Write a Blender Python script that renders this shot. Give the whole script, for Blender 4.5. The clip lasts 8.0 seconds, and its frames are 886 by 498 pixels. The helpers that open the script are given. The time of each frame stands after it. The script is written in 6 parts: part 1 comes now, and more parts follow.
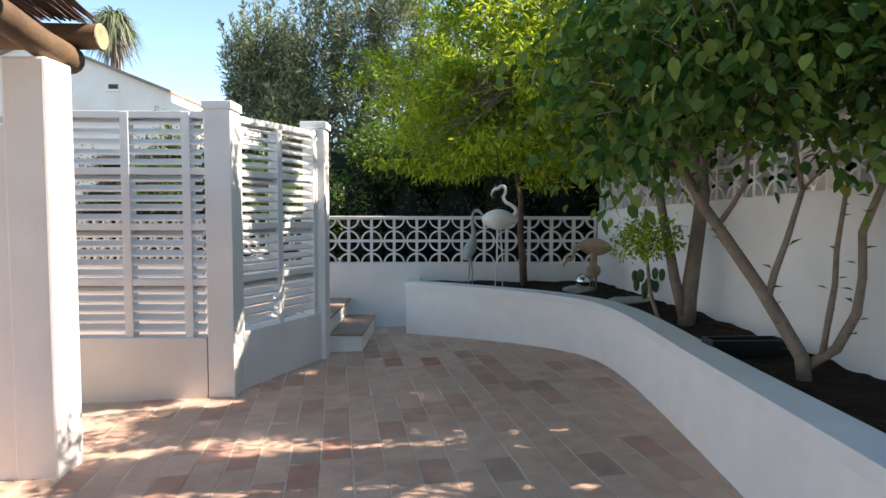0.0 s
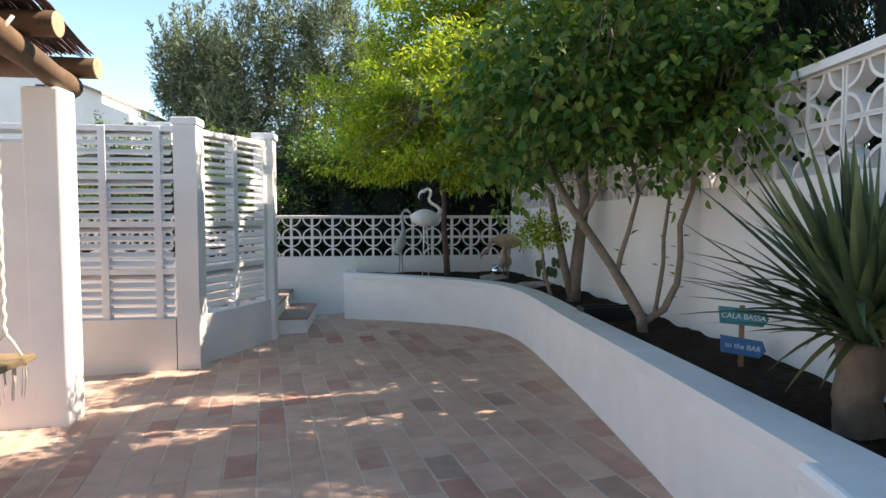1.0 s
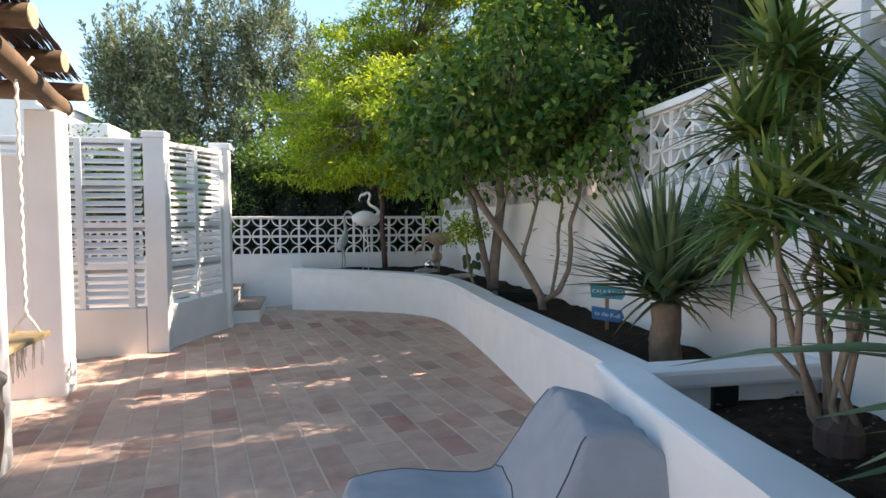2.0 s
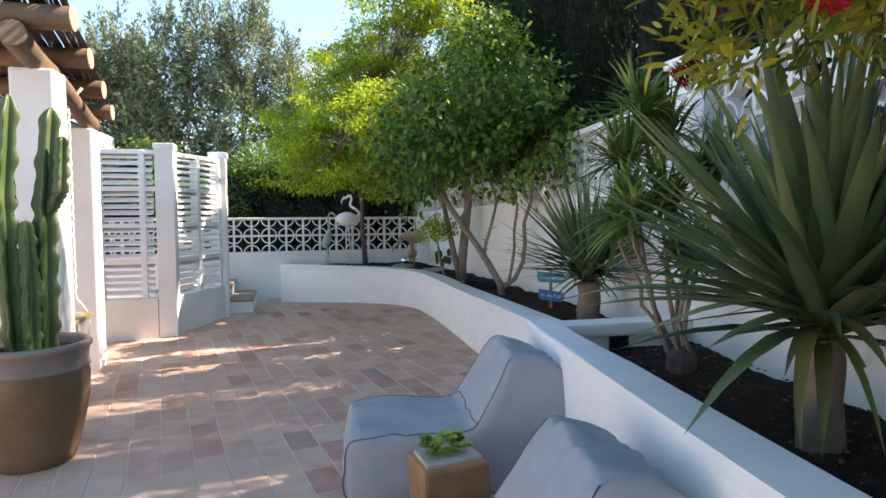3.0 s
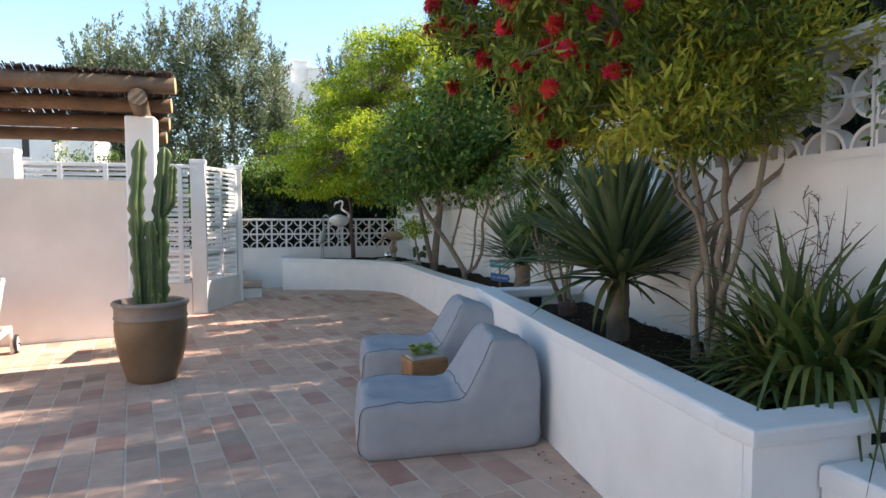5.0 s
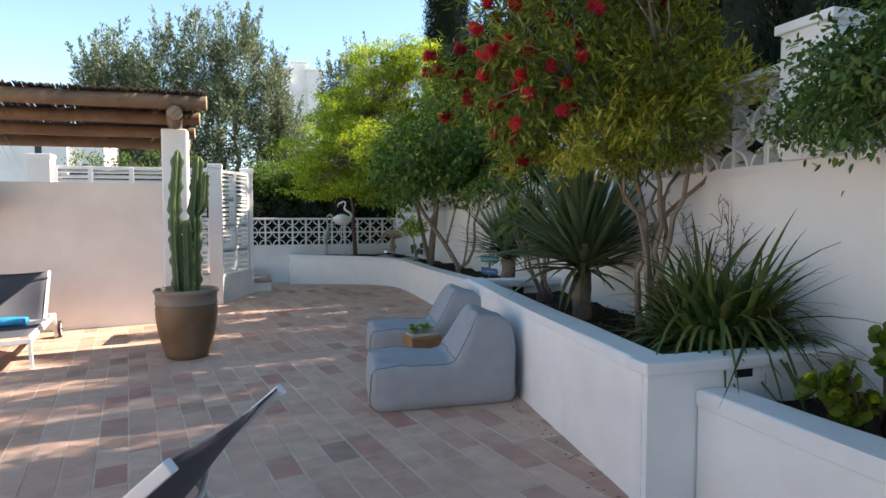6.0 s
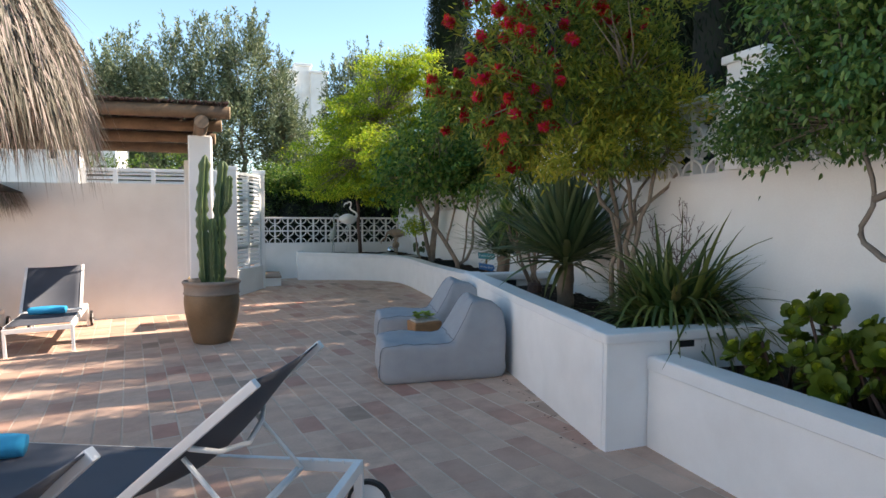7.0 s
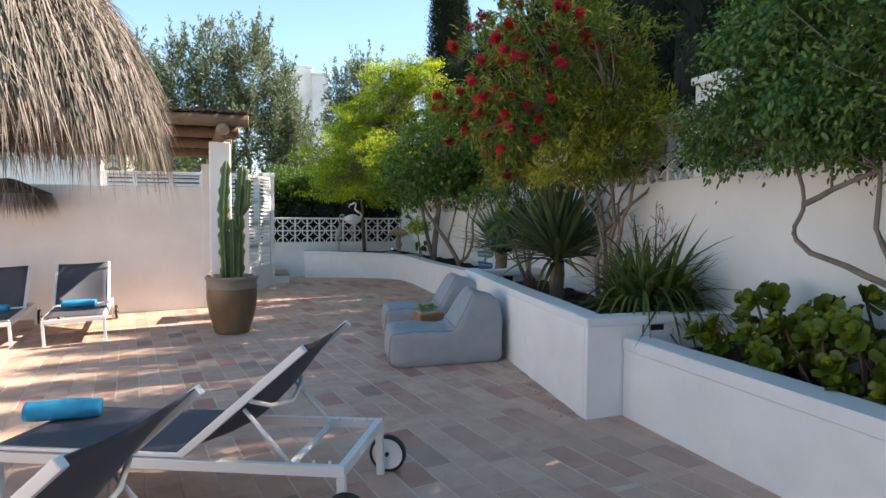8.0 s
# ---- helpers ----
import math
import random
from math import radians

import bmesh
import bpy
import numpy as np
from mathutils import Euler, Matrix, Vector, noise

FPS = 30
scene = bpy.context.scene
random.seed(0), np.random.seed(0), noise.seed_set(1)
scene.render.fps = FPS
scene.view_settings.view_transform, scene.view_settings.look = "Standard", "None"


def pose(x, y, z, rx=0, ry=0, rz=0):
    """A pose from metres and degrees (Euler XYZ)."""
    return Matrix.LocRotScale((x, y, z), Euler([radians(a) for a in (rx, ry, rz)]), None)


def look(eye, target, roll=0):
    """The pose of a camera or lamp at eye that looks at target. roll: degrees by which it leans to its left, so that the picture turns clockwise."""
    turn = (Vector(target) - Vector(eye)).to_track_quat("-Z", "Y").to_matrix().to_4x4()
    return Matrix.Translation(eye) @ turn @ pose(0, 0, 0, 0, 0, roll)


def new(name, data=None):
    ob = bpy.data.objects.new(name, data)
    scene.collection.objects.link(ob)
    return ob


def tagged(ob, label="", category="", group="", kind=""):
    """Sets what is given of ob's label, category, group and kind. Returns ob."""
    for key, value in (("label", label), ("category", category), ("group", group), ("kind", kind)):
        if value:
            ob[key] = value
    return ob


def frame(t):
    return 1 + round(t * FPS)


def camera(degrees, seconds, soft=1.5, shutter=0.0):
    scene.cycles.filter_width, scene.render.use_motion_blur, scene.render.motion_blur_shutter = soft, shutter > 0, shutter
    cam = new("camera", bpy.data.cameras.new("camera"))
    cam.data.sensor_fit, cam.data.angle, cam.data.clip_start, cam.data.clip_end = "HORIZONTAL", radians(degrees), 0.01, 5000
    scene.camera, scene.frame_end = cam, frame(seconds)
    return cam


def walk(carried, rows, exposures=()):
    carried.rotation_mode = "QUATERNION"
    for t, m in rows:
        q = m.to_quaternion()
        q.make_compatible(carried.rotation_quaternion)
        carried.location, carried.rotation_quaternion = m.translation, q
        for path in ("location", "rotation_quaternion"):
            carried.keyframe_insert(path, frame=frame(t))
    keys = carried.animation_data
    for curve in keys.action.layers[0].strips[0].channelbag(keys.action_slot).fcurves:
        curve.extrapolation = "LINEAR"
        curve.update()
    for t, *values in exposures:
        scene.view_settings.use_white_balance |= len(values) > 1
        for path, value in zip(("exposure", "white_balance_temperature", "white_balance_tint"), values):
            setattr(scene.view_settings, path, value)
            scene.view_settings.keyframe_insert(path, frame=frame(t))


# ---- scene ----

# ---------- camera and its walk ----------
cam = camera(70.0, 8.0)
ROWS = [
    (0.0, 0.000, 0.000, 1.456, 0.02, -3.35, 0.07),
    (0.5, -0.003, -0.591, 1.445, -3.00, -3.27, -0.02),
    (1.0, -0.040, -1.159, 1.444, -6.24, -3.31, -0.02),
    (1.5, -0.099, -1.720, 1.468, -9.58, -3.35, -0.02),
    (3.0, -0.423, -3.397, 1.468, -14.26, -3.28, -0.34),
    (3.5, -0.545, -3.931, 1.468, -14.87, -3.20, -0.33),
    (4.0, -0.700, -4.468, 1.462, -15.51, -3.14, -0.19),
    (4.5, -0.851, -4.986, 1.475, -16.14, -3.10, -0.11),
    (6.0, -1.258, -6.443, 1.510, -16.87, -3.24, 0.03),
    (6.5, -1.376, -6.828, 1.504, -16.84, -3.20, 0.17),
    (7.0, -1.470, -7.169, 1.504, -16.79, -3.21, 0.25),
    (7.5, -1.583, -7.484, 1.506, -16.80, -3.23, 0.27),
    (8.0, -1.697, -7.784, 1.513, -16.86, -3.18, 0.34),
]


def row_pose(x, y, z, yaw, pitch, roll):
    a, b = radians(yaw), radians(pitch)
    way = Vector((-math.sin(a) * math.cos(b), math.cos(a) * math.cos(b), math.sin(b)))
    return look((x, y, z), Vector((x, y, z)) + way, roll)


walk(cam, [(t, row_pose(*r)) for t, *r in ROWS], exposures=[(0.0, 1.48, 8000, 18), (1.5, 1.64, 8000, 18), (3.0, 1.94, 8000, 19), (4.5, 1.76, 8000, 19), (6.0, 1.48, 7950, 17), (8.0, 1.46, 7950, 16)])

# ---------- world and sun ----------
SUN_WAY = Vector((0.70, 0.015, 0.70)).normalized()
world = bpy.data.worlds.new("world")
scene.world = world
world.use_nodes = True
wt = world.node_tree
sky = wt.nodes.new("ShaderNodeTexSky")
sky.sky_type = "NISHITA"
sky.sun_disc = False
sky.sun_elevation = math.asin(SUN_WAY.z)
sky.sun_rotation = math.atan2(SUN_WAY.x, SUN_WAY.y)
sky.dust_density, sky.ozone_density, sky.air_density = 0.15, 1.5, 1.0
sky.altitude = 2500
deep = wt.nodes.new("ShaderNodeHueSaturation")
deep.inputs["Saturation"].default_value, deep.inputs["Hue"].default_value = 1.08, 0.486
wt.links.new(sky.outputs[0], deep.inputs["Color"])
wt.links.new(deep.outputs[0], wt.nodes["Background"].inputs[0])
wt.nodes["Background"].inputs[1].default_value = 0.138
sun = new("sun", bpy.data.lights.new("sun", "SUN"))
sun.data.energy, sun.data.angle, sun.data.color = 4.2, radians(0.53), (1.0, 0.965, 0.92)
sun.matrix_world = look(SUN_WAY * 40, (0, 0, 0))


# ---------- materials ----------
def material(name, base, rough=0.7, metal=0.0, vary=0.12, scale=6.0, fine=90.0, bump=0.3, dist=0.004, stain=None,
             stain_amount=0.0, coat=0.0, through_light=0.0, spread=0.0, per_object=False, spec=0.5):
    """A surface with a coarse and a fine variation, a bump, and optional stains and spread from piece to piece."""
    m = bpy.data.materials.new(name)
    m.use_nodes = True
    nt = m.node_tree
    n, l = nt.nodes, nt.links
    b = n["Principled BSDF"]
    tc = n.new("ShaderNodeTexCoord")
    src = tc.outputs["Object"]
    coarse = n.new("ShaderNodeTexNoise")
    coarse.inputs["Scale"].default_value, coarse.inputs["Detail"].default_value = scale, 5
    grain = n.new("ShaderNodeTexNoise")
    grain.inputs["Scale"].default_value, grain.inputs["Detail"].default_value = fine, 3
    l.new(src, coarse.inputs["Vector"])
    l.new(src, grain.inputs["Vector"])
    mix = n.new("ShaderNodeMath")
    mix.operation = "MULTIPLY_ADD"
    l.new(grain.outputs[0], mix.inputs[0])
    mix.inputs[1].default_value = 0.35
    l.new(coarse.outputs[0], mix.inputs[2])
    ramp = n.new("ShaderNodeMapRange")
    ramp.inputs["From Min"].default_value, ramp.inputs["From Max"].default_value = 0.35, 1.0
    ramp.inputs["To Min"].default_value, ramp.inputs["To Max"].default_value = 1 - vary, 1 + vary
    l.new(mix.outputs[0], ramp.inputs["Value"])
    value = ramp.outputs[0]
    hsv = n.new("ShaderNodeHueSaturation")
    hsv.inputs["Color"].default_value = (*base, 1)
    l.new(value, hsv.inputs["Value"])
    if spread:
        if per_object:
            rnd = n.new("ShaderNodeObjectInfo").outputs["Random"]
        else:
            rnd = n.new("ShaderNodeNewGeometry").outputs["Random Per Island"]
        pr = n.new("ShaderNodeMapRange")
        pr.inputs["To Min"].default_value, pr.inputs["To Max"].default_value = 1 - spread, 1 + spread
        l.new(rnd, pr.inputs["Value"])
        mul = n.new("ShaderNodeMath")
        mul.operation = "MULTIPLY"
        l.new(value, mul.inputs[0])
        l.new(pr.outputs[0], mul.inputs[1])
        l.new(mul.outputs[0], hsv.inputs["Value"])
        hr = n.new("ShaderNodeMapRange")
        hr.inputs["To Min"].default_value, hr.inputs["To Max"].default_value = 0.5 + 0.10 * spread, 0.5 - 0.10 * spread
        l.new(rnd, hr.inputs["Value"])
        l.new(hr.outputs[0], hsv.inputs["Hue"])
    colour = hsv.outputs[0]
    if stain:
        big = n.new("ShaderNodeTexNoise")
        big.inputs["Scale"].default_value, big.inputs["Detail"].default_value = scale * 0.35, 6
        l.new(src, big.inputs["Vector"])
        sr = n.new("ShaderNodeMapRange")
        sr.inputs["From Min"].default_value, sr.inputs["From Max"].default_value = 0.48, 0.75
        sr.inputs["To Max"].default_value = stain_amount
        l.new(big.outputs[0], sr.inputs["Value"])
        sm = n.new("ShaderNodeMix")
        sm.data_type = "RGBA"
        l.new(sr.outputs[0], sm.inputs["Factor"])
        l.new(colour, sm.inputs["A"])
        sm.inputs["B"].default_value = (*stain, 1)
        colour = sm.outputs["Result"]
    l.new(colour, b.inputs["Base Color"])
    b.inputs["Roughness"].default_value, b.inputs["Metallic"].default_value = rough, metal
    b.inputs["Specular IOR Level"].default_value = spec
    b.inputs["Coat Weight"].default_value = coat
    if bump:
        bp = n.new("ShaderNodeBump")
        bp.inputs["Strength"].default_value, bp.inputs["Distance"].default_value = bump, dist
        l.new(mix.outputs[0], bp.inputs["Height"])
        l.new(bp.outputs[0], b.inputs["Normal"])
    if through_light:
        tr = n.new("ShaderNodeBsdfTranslucent")
        l.new(colour, tr.inputs["Color"])
        ms = n.new("ShaderNodeMixShader")
        ms.inputs[0].default_value = through_light
        l.new(b.outputs[0], ms.inputs[1])
        l.new(tr.outputs[0], ms.inputs[2])
        l.new(ms.outputs[0], n["Material Output"].inputs["Surface"])
    return m


def tile_material(name, per_object):
    """Weathered clay tiles: mostly greyish rose, some red, some dark."""
    m = material(name, (0.3, 0.22, 0.185), rough=0.8, vary=0.26, scale=7, fine=70, bump=0.5, dist=0.003, spec=0.2)
    n, l = m.node_tree.nodes, m.node_tree.links
    rnd = n.new("ShaderNodeObjectInfo").outputs["Random"] if per_object else n.new("ShaderNodeNewGeometry").outputs["Random Per Island"]
    cr = n.new("ShaderNodeValToRGB")
    stops = [(0.0, (0.568, 0.378, 0.291)), (0.20, (0.594, 0.401, 0.311)), (0.38, (0.543, 0.351, 0.267)), (0.54, (0.613, 0.422, 0.329)),
             (0.70, (0.514, 0.318, 0.243)), (0.82, (0.482, 0.274, 0.209)), (0.91, (0.441, 0.212, 0.165)), (0.96, (0.369, 0.253, 0.195))]
    e = cr.color_ramp.elements
    e[0].position, e[0].color = stops[0][0], (*stops[0][1], 1)
    e[1].position, e[1].color = stops[1][0], (*stops[1][1], 1)
    for p, c in stops[2:]:
        q = e.new(p)
        q.color = (*c, 1)
    cr.color_ramp.interpolation = "CONSTANT"
    l.new(rnd, cr.inputs[0])
    hsv = next(q for q in n if q.type == "HUE_SAT")
    l.new(cr.outputs[0], hsv.inputs["Color"])
    # dusty film with a shape of its own, over several tiles
    geo = n.new("ShaderNodeNewGeometry")
    film = n.new("ShaderNodeTexNoise")
    film.inputs["Scale"].default_value, film.inputs["Detail"].default_value = 0.9, 5
    l.new(geo.outputs["Position"], film.inputs["Vector"])
    fr = n.new("ShaderNodeMapRange")
    fr.inputs["From Min"].default_value, fr.inputs["From Max"].default_value, fr.inputs["To Max"].default_value = 0.36, 0.70, 0.74
    l.new(film.outputs[0], fr.inputs["Value"])
    sm = n.new("ShaderNodeMix")
    sm.data_type = "RGBA"
    l.new(fr.outputs[0], sm.inputs["Factor"])
    l.new(hsv.outputs[0], sm.inputs["A"])
    sm.inputs["B"].default_value = (0.560, 0.390, 0.304, 1)
    l.new(sm.outputs["Result"], n["Principled BSDF"].inputs["Base Color"])
    # position-driven noise, so that no two tiles share a pattern
    for q in n:
        if q.type == "TEX_NOISE" and q is not film:
            l.new(geo.outputs["Position"], q.inputs["Vector"])
    return m


WHITE = material("white_stucco", (0.81, 0.808, 0.79), rough=0.85, vary=0.07, scale=2.2, fine=70, bump=0.5, dist=0.008, stain=(0.60, 0.54, 0.47), stain_amount=0.38)
WHITE_TRIM = material("white_wall_paint", (0.84, 0.84, 0.83), rough=0.7, vary=0.05, scale=5, fine=120, bump=0.2, dist=0.003, stain=(0.6, 0.57, 0.52), stain_amount=0.2)
COPING = material("coping_paint", (0.80, 0.81, 0.81), rough=0.6, vary=0.06, scale=4, fine=80, bump=0.3, dist=0.003, stain=(0.62, 0.61, 0.59), stain_amount=0.3)
LATTICE = material("lattice_paint", (0.83, 0.82, 0.80), rough=0.8, vary=0.06, scale=8, fine=140, bump=0.3, dist=0.003, stain=(0.55, 0.52, 0.48), stain_amount=0.3)
MORTAR = material("grout", (0.61, 0.48, 0.385), rough=0.9, vary=0.3, scale=3, fine=80, bump=0.5, dist=0.003, stain=(0.42, 0.305, 0.24), stain_amount=1.0, spec=0.2)
TILE = tile_material("clay_tile", True)
TILE_REST = tile_material("clay_tile_rest", False)
STEP_CLAY = material("clay_step", (0.33, 0.23, 0.18), rough=0.7, vary=0.2, scale=5, fine=60)
JOINT_DARK = material("open_joint", (0.10, 0.085, 0.07), rough=0.95, vary=0.5, scale=12, fine=60)
SOIL = material("soil", (0.046, 0.031, 0.022), rough=0.95, vary=0.6, scale=14, fine=90, bump=1.0, dist=0.03, stain=(0.022, 0.016, 0.012), stain_amount=0.8, spec=0.08)
EARTH = material("dry_earth", (0.16, 0.13, 0.09), rough=0.95, vary=0.3, scale=1.5, fine=20)
LOG = material("pine_log", (0.155, 0.097, 0.056), rough=0.7, vary=0.4, scale=5, fine=40, bump=0.7, dist=0.008, stain=(0.10, 0.06, 0.04), stain_amount=0.8)
# paler cut wood: sunshine on the cross-log ends is put into this colour
LOG_END_SUNLIT = material("sunny_log_end", (0.46, 0.34, 0.21), rough=0.8, vary=0.3, scale=18, fine=90)
LOG_END = material("log_end", (0.20, 0.135, 0.09), rough=0.8, vary=0.3, scale=18, fine=90)
REED = material("reed", (0.085, 0.055, 0.048), rough=0.8, vary=0.3, scale=8, fine=60, spread=0.5)
THATCH = material("dry_palm_thatch", (0.27, 0.245, 0.205), rough=0.85, vary=0.3, scale=9, fine=80, spread=0.75, through_light=0.15)
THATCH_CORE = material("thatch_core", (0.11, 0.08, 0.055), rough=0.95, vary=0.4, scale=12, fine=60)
BARK = material("grey_bark", (0.19, 0.155, 0.125), rough=0.9, vary=0.35, scale=12, fine=70, bump=0.8, dist=0.008)
BARK_PALE = material("pale_bark", (0.24, 0.185, 0.14), rough=0.9, vary=0.35, scale=14, fine=70, bump=0.8, dist=0.006)
BARK_RED = material("red_bark", (0.13, 0.075, 0.06), rough=0.9, vary=0.35, scale=12, fine=70, bump=0.8, dist=0.006)
YUCCA_TRUNK = material("yucca_trunk", (0.21, 0.15, 0.105), rough=0.9, vary=0.35, scale=10, fine=60, bump=1.0, dist=0.012)
LEAF_CITRUS = material("citrus_leaf", (0.105, 0.20, 0.036), rough=0.48, vary=0.3, scale=3, fine=30, bump=0, through_light=0.45, spread=0.55, spec=0.35)
LEAF_ACACIA = material("acacia_leaf", (0.33, 0.45, 0.035), rough=0.5, vary=0.4, scale=2, fine=30, bump=0, through_light=0.6, spread=0.4)
LEAF_FAR = material("grey_green_leaf", (0.165, 0.215, 0.12), rough=0.5, vary=0.3, scale=1, fine=20, bump=0, through_light=0.25, spread=0.5)
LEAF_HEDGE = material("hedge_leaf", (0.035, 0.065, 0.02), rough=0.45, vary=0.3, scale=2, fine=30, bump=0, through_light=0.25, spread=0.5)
# much brighter than hedge_leaf: sunlight on the shrub is put into this colour
LEAF_HEDGE_LIT = material("lit_hedge_leaf", (0.15, 0.31, 0.04), rough=0.5, vary=0.3, scale=2, fine=30, bump=0, through_light=0.4, spread=0.35)
LEAF_CYPRESS = material("cypress_leaf", (0.014, 0.027, 0.013), spec=0.15, rough=0.8, vary=0.3, scale=2, fine=30, bump=0, through_light=0.15, spread=0.5)
LEAF_BRUSH = material("bottlebrush_leaf", (0.19, 0.235, 0.034), rough=0.5, vary=0.35, scale=2, fine=30, bump=0, through_light=0.35, spread=0.5, spec=0.3)
LEAF_BRUSH_NEW = material("bottlebrush_new_leaf", (0.37, 0.36, 0.04), rough=0.5, vary=0.3, scale=2, fine=30, bump=0, through_light=0.35, spread=0.3, spec=0.3)
LEAF_VINE = material("vine_leaf", (0.082, 0.168, 0.033), rough=0.5, vary=0.3, scale=2, fine=30, bump=0, through_light=0.3, spread=0.45)
LEAF_YUCCA = material("yucca_leaf", (0.10, 0.15, 0.065), rough=0.5, vary=0.25, scale=4, fine=40, bump=0, through_light=0.12, spread=0.45)
LEAF_YUCCA_OLD = material("old_yucca_leaf", (0.17, 0.16, 0.055), rough=0.6, vary=0.3, scale=4, fine=40, bump=0, through_light=0.15, spread=0.4)
LEAF_DRACAENA = material("dracaena_leaf", (0.15, 0.235, 0.055), rough=0.5, vary=0.3, scale=4, fine=40, bump=0, through_light=0.25, spread=0.5)
LEAF_STRAP = material("strap_leaf", (0.075, 0.115, 0.025), rough=0.45, vary=0.3, scale=4, fine=40, bump=0, through_light=0.2, spread=0.5)
AEONIUM = material("aeonium_leaf", (0.075, 0.115, 0.012), rough=0.45, vary=0.3, scale=8, fine=50, bump=0.1, spread=0.6, spec=0.3)
AEONIUM_HEART = material("aeonium_heart_leaf", (0.21, 0.27, 0.02), rough=0.45, vary=0.3, scale=8, fine=50, bump=0.1, spread=0.35, spec=0.3)
SUCCULENT = material("small_succulent", (0.26, 0.36, 0.05), rough=0.5, vary=0.3, scale=8, fine=50, bump=0.1, spread=0.3)
CACTUS = material("cactus_skin", (0.060, 0.105, 0.032), rough=0.5, vary=0.3, scale=7, fine=60, bump=0.3, stain=(0.22, 0.24, 0.12), stain_amount=0.4)
RED_FLOWER = material("red_stamens", (0.56, 0.008, 0.010), spec=0.15, rough=0.6, vary=0.25, scale=10, fine=60, bump=0, through_light=0.25, spread=0.35)
POT_RIM = material("pot_rim_clay", (0.26, 0.205, 0.165), rough=0.75, vary=0.2, scale=8, fine=60, bump=0.4)
POT_BODY = material("glazed_pot", (0.165, 0.098, 0.048), rough=0.5, vary=0.4, scale=3, fine=50, bump=0.2, stain=(0.19, 0.15, 0.12), stain_amount=0.7)
FABRIC = material("grey_outdoor_fabric", (0.325, 0.345, 0.37), rough=0.9, vary=0.10, scale=8, fine=320, bump=0.55, dist=0.012)
PIPING = material("dark_piping", (0.09, 0.095, 0.11), rough=0.8, vary=0.1)
WOOD = material("stump_wood", (0.33, 0.16, 0.07), rough=0.65, vary=0.3, scale=9, fine=60, bump=0.4, stain=(0.18, 0.10, 0.05), stain_amount=0.5)
BOARD = material("swing_board", (0.40, 0.29, 0.15), rough=0.6, vary=0.25, scale=7, fine=60)
ROPE = material("cotton_rope", (0.70, 0.66, 0.58), rough=0.9, vary=0.15, scale=40, fine=200)
ALU = material("white_powder_coat", (0.80, 0.80, 0.79), rough=0.4, vary=0.03, scale=6, fine=100, bump=0.05)
# base leans blue: the sky's sheen on the sling is put into it
SLING = material("anthracite_sling", (0.072, 0.080, 0.100), rough=0.75, vary=0.1, scale=5, fine=400, bump=0.3, dist=0.001)
RUBBER = material("black_rubber", (0.02, 0.02, 0.02), rough=0.7, vary=0.1)
TOWEL = material("turquoise_towel", (0.0, 0.30, 0.55), rough=0.95, vary=0.15, scale=12, fine=260, bump=0.8, dist=0.004)
TROUGH = material("black_plastic", (0.012, 0.016, 0.014), rough=0.28, vary=0.2, scale=8, fine=60, bump=0.1)
STEEL = material("mirror_ball", (0.75, 0.75, 0.77), rough=0.04, metal=1.0, vary=0.02, bump=0)
BIRD_WHITE = material("white_bird_paint", (0.78, 0.77, 0.75), rough=0.6, vary=0.08, scale=10, fine=90, bump=0.2)
BIRD_GREY = material("patina_bird", (0.30, 0.34, 0.32), rough=0.6, vary=0.3, scale=14, fine=90, bump=0.3)
BIRD_RUST = material("rust_bird", (0.38, 0.27, 0.19), rough=0.7, vary=0.3, scale=12, fine=90, bump=0.3)
STONE = material("pale_stone", (0.42, 0.39, 0.34), rough=0.85, vary=0.25, scale=9, fine=60, bump=0.6, dist=0.008)
SIGN_TEAL = material("teal_sign", (0.04, 0.27, 0.30), rough=0.6, vary=0.15, scale=14)
SIGN_BLUE = material("blue_sign", (0.05, 0.19, 0.40), rough=0.6, vary=0.15, scale=14)
SIGN_WHITE = material("sign_lettering", (0.78, 0.80, 0.80), rough=0.6, vary=0.05)
SIGN_STICK = material("sign_stick", (0.34, 0.17, 0.08), rough=0.8, vary=0.2)
ROOF_TILE = material("roof_edge_tile", (0.27, 0.24, 0.21), rough=0.8, vary=0.25, scale=3)
DARK = material("dark_opening", (0.02, 0.02, 0.022), rough=0.4, vary=0.1)


# ---------- helpers ----------
def ground_z(x, y):
    """The terrace falls gently towards the house side."""
    return 0.0356 * x - 0.0047 * y


rng = random.Random(7)


def link(name, verts, faces, mat, parent=None, label="", smooth=False):
    me = bpy.data.meshes.new(name)
    me.from_pydata([tuple(v) for v in verts], [], faces)
    me.materials.append(mat)
    if smooth:
        me.shade_smooth()
    ob = new(name, me)
    if parent is not None:
        ob.parent = parent
    if label:
        ob["label"] = label
    return ob


def part(name, bm, mat, parent=None, label="", smooth=False):
    me = bpy.data.meshes.new(name)
    bmesh.ops.recalc_face_normals(bm, faces=bm.faces[:])
    bm.to_mesh(me)
    bm.free()
    me.materials.append(mat)
    if smooth:
        me.shade_smooth()
    ob = new(name, me)
    if parent is not None:
        ob.parent = parent
    if label:
        ob["label"] = label
    return ob


def thing(name, m, label, category, group="", kind=""):
    ob = new(name)
    ob.empty_display_size = 0.1
    ob.matrix_world = m
    return tagged(ob, label, category, group, kind)


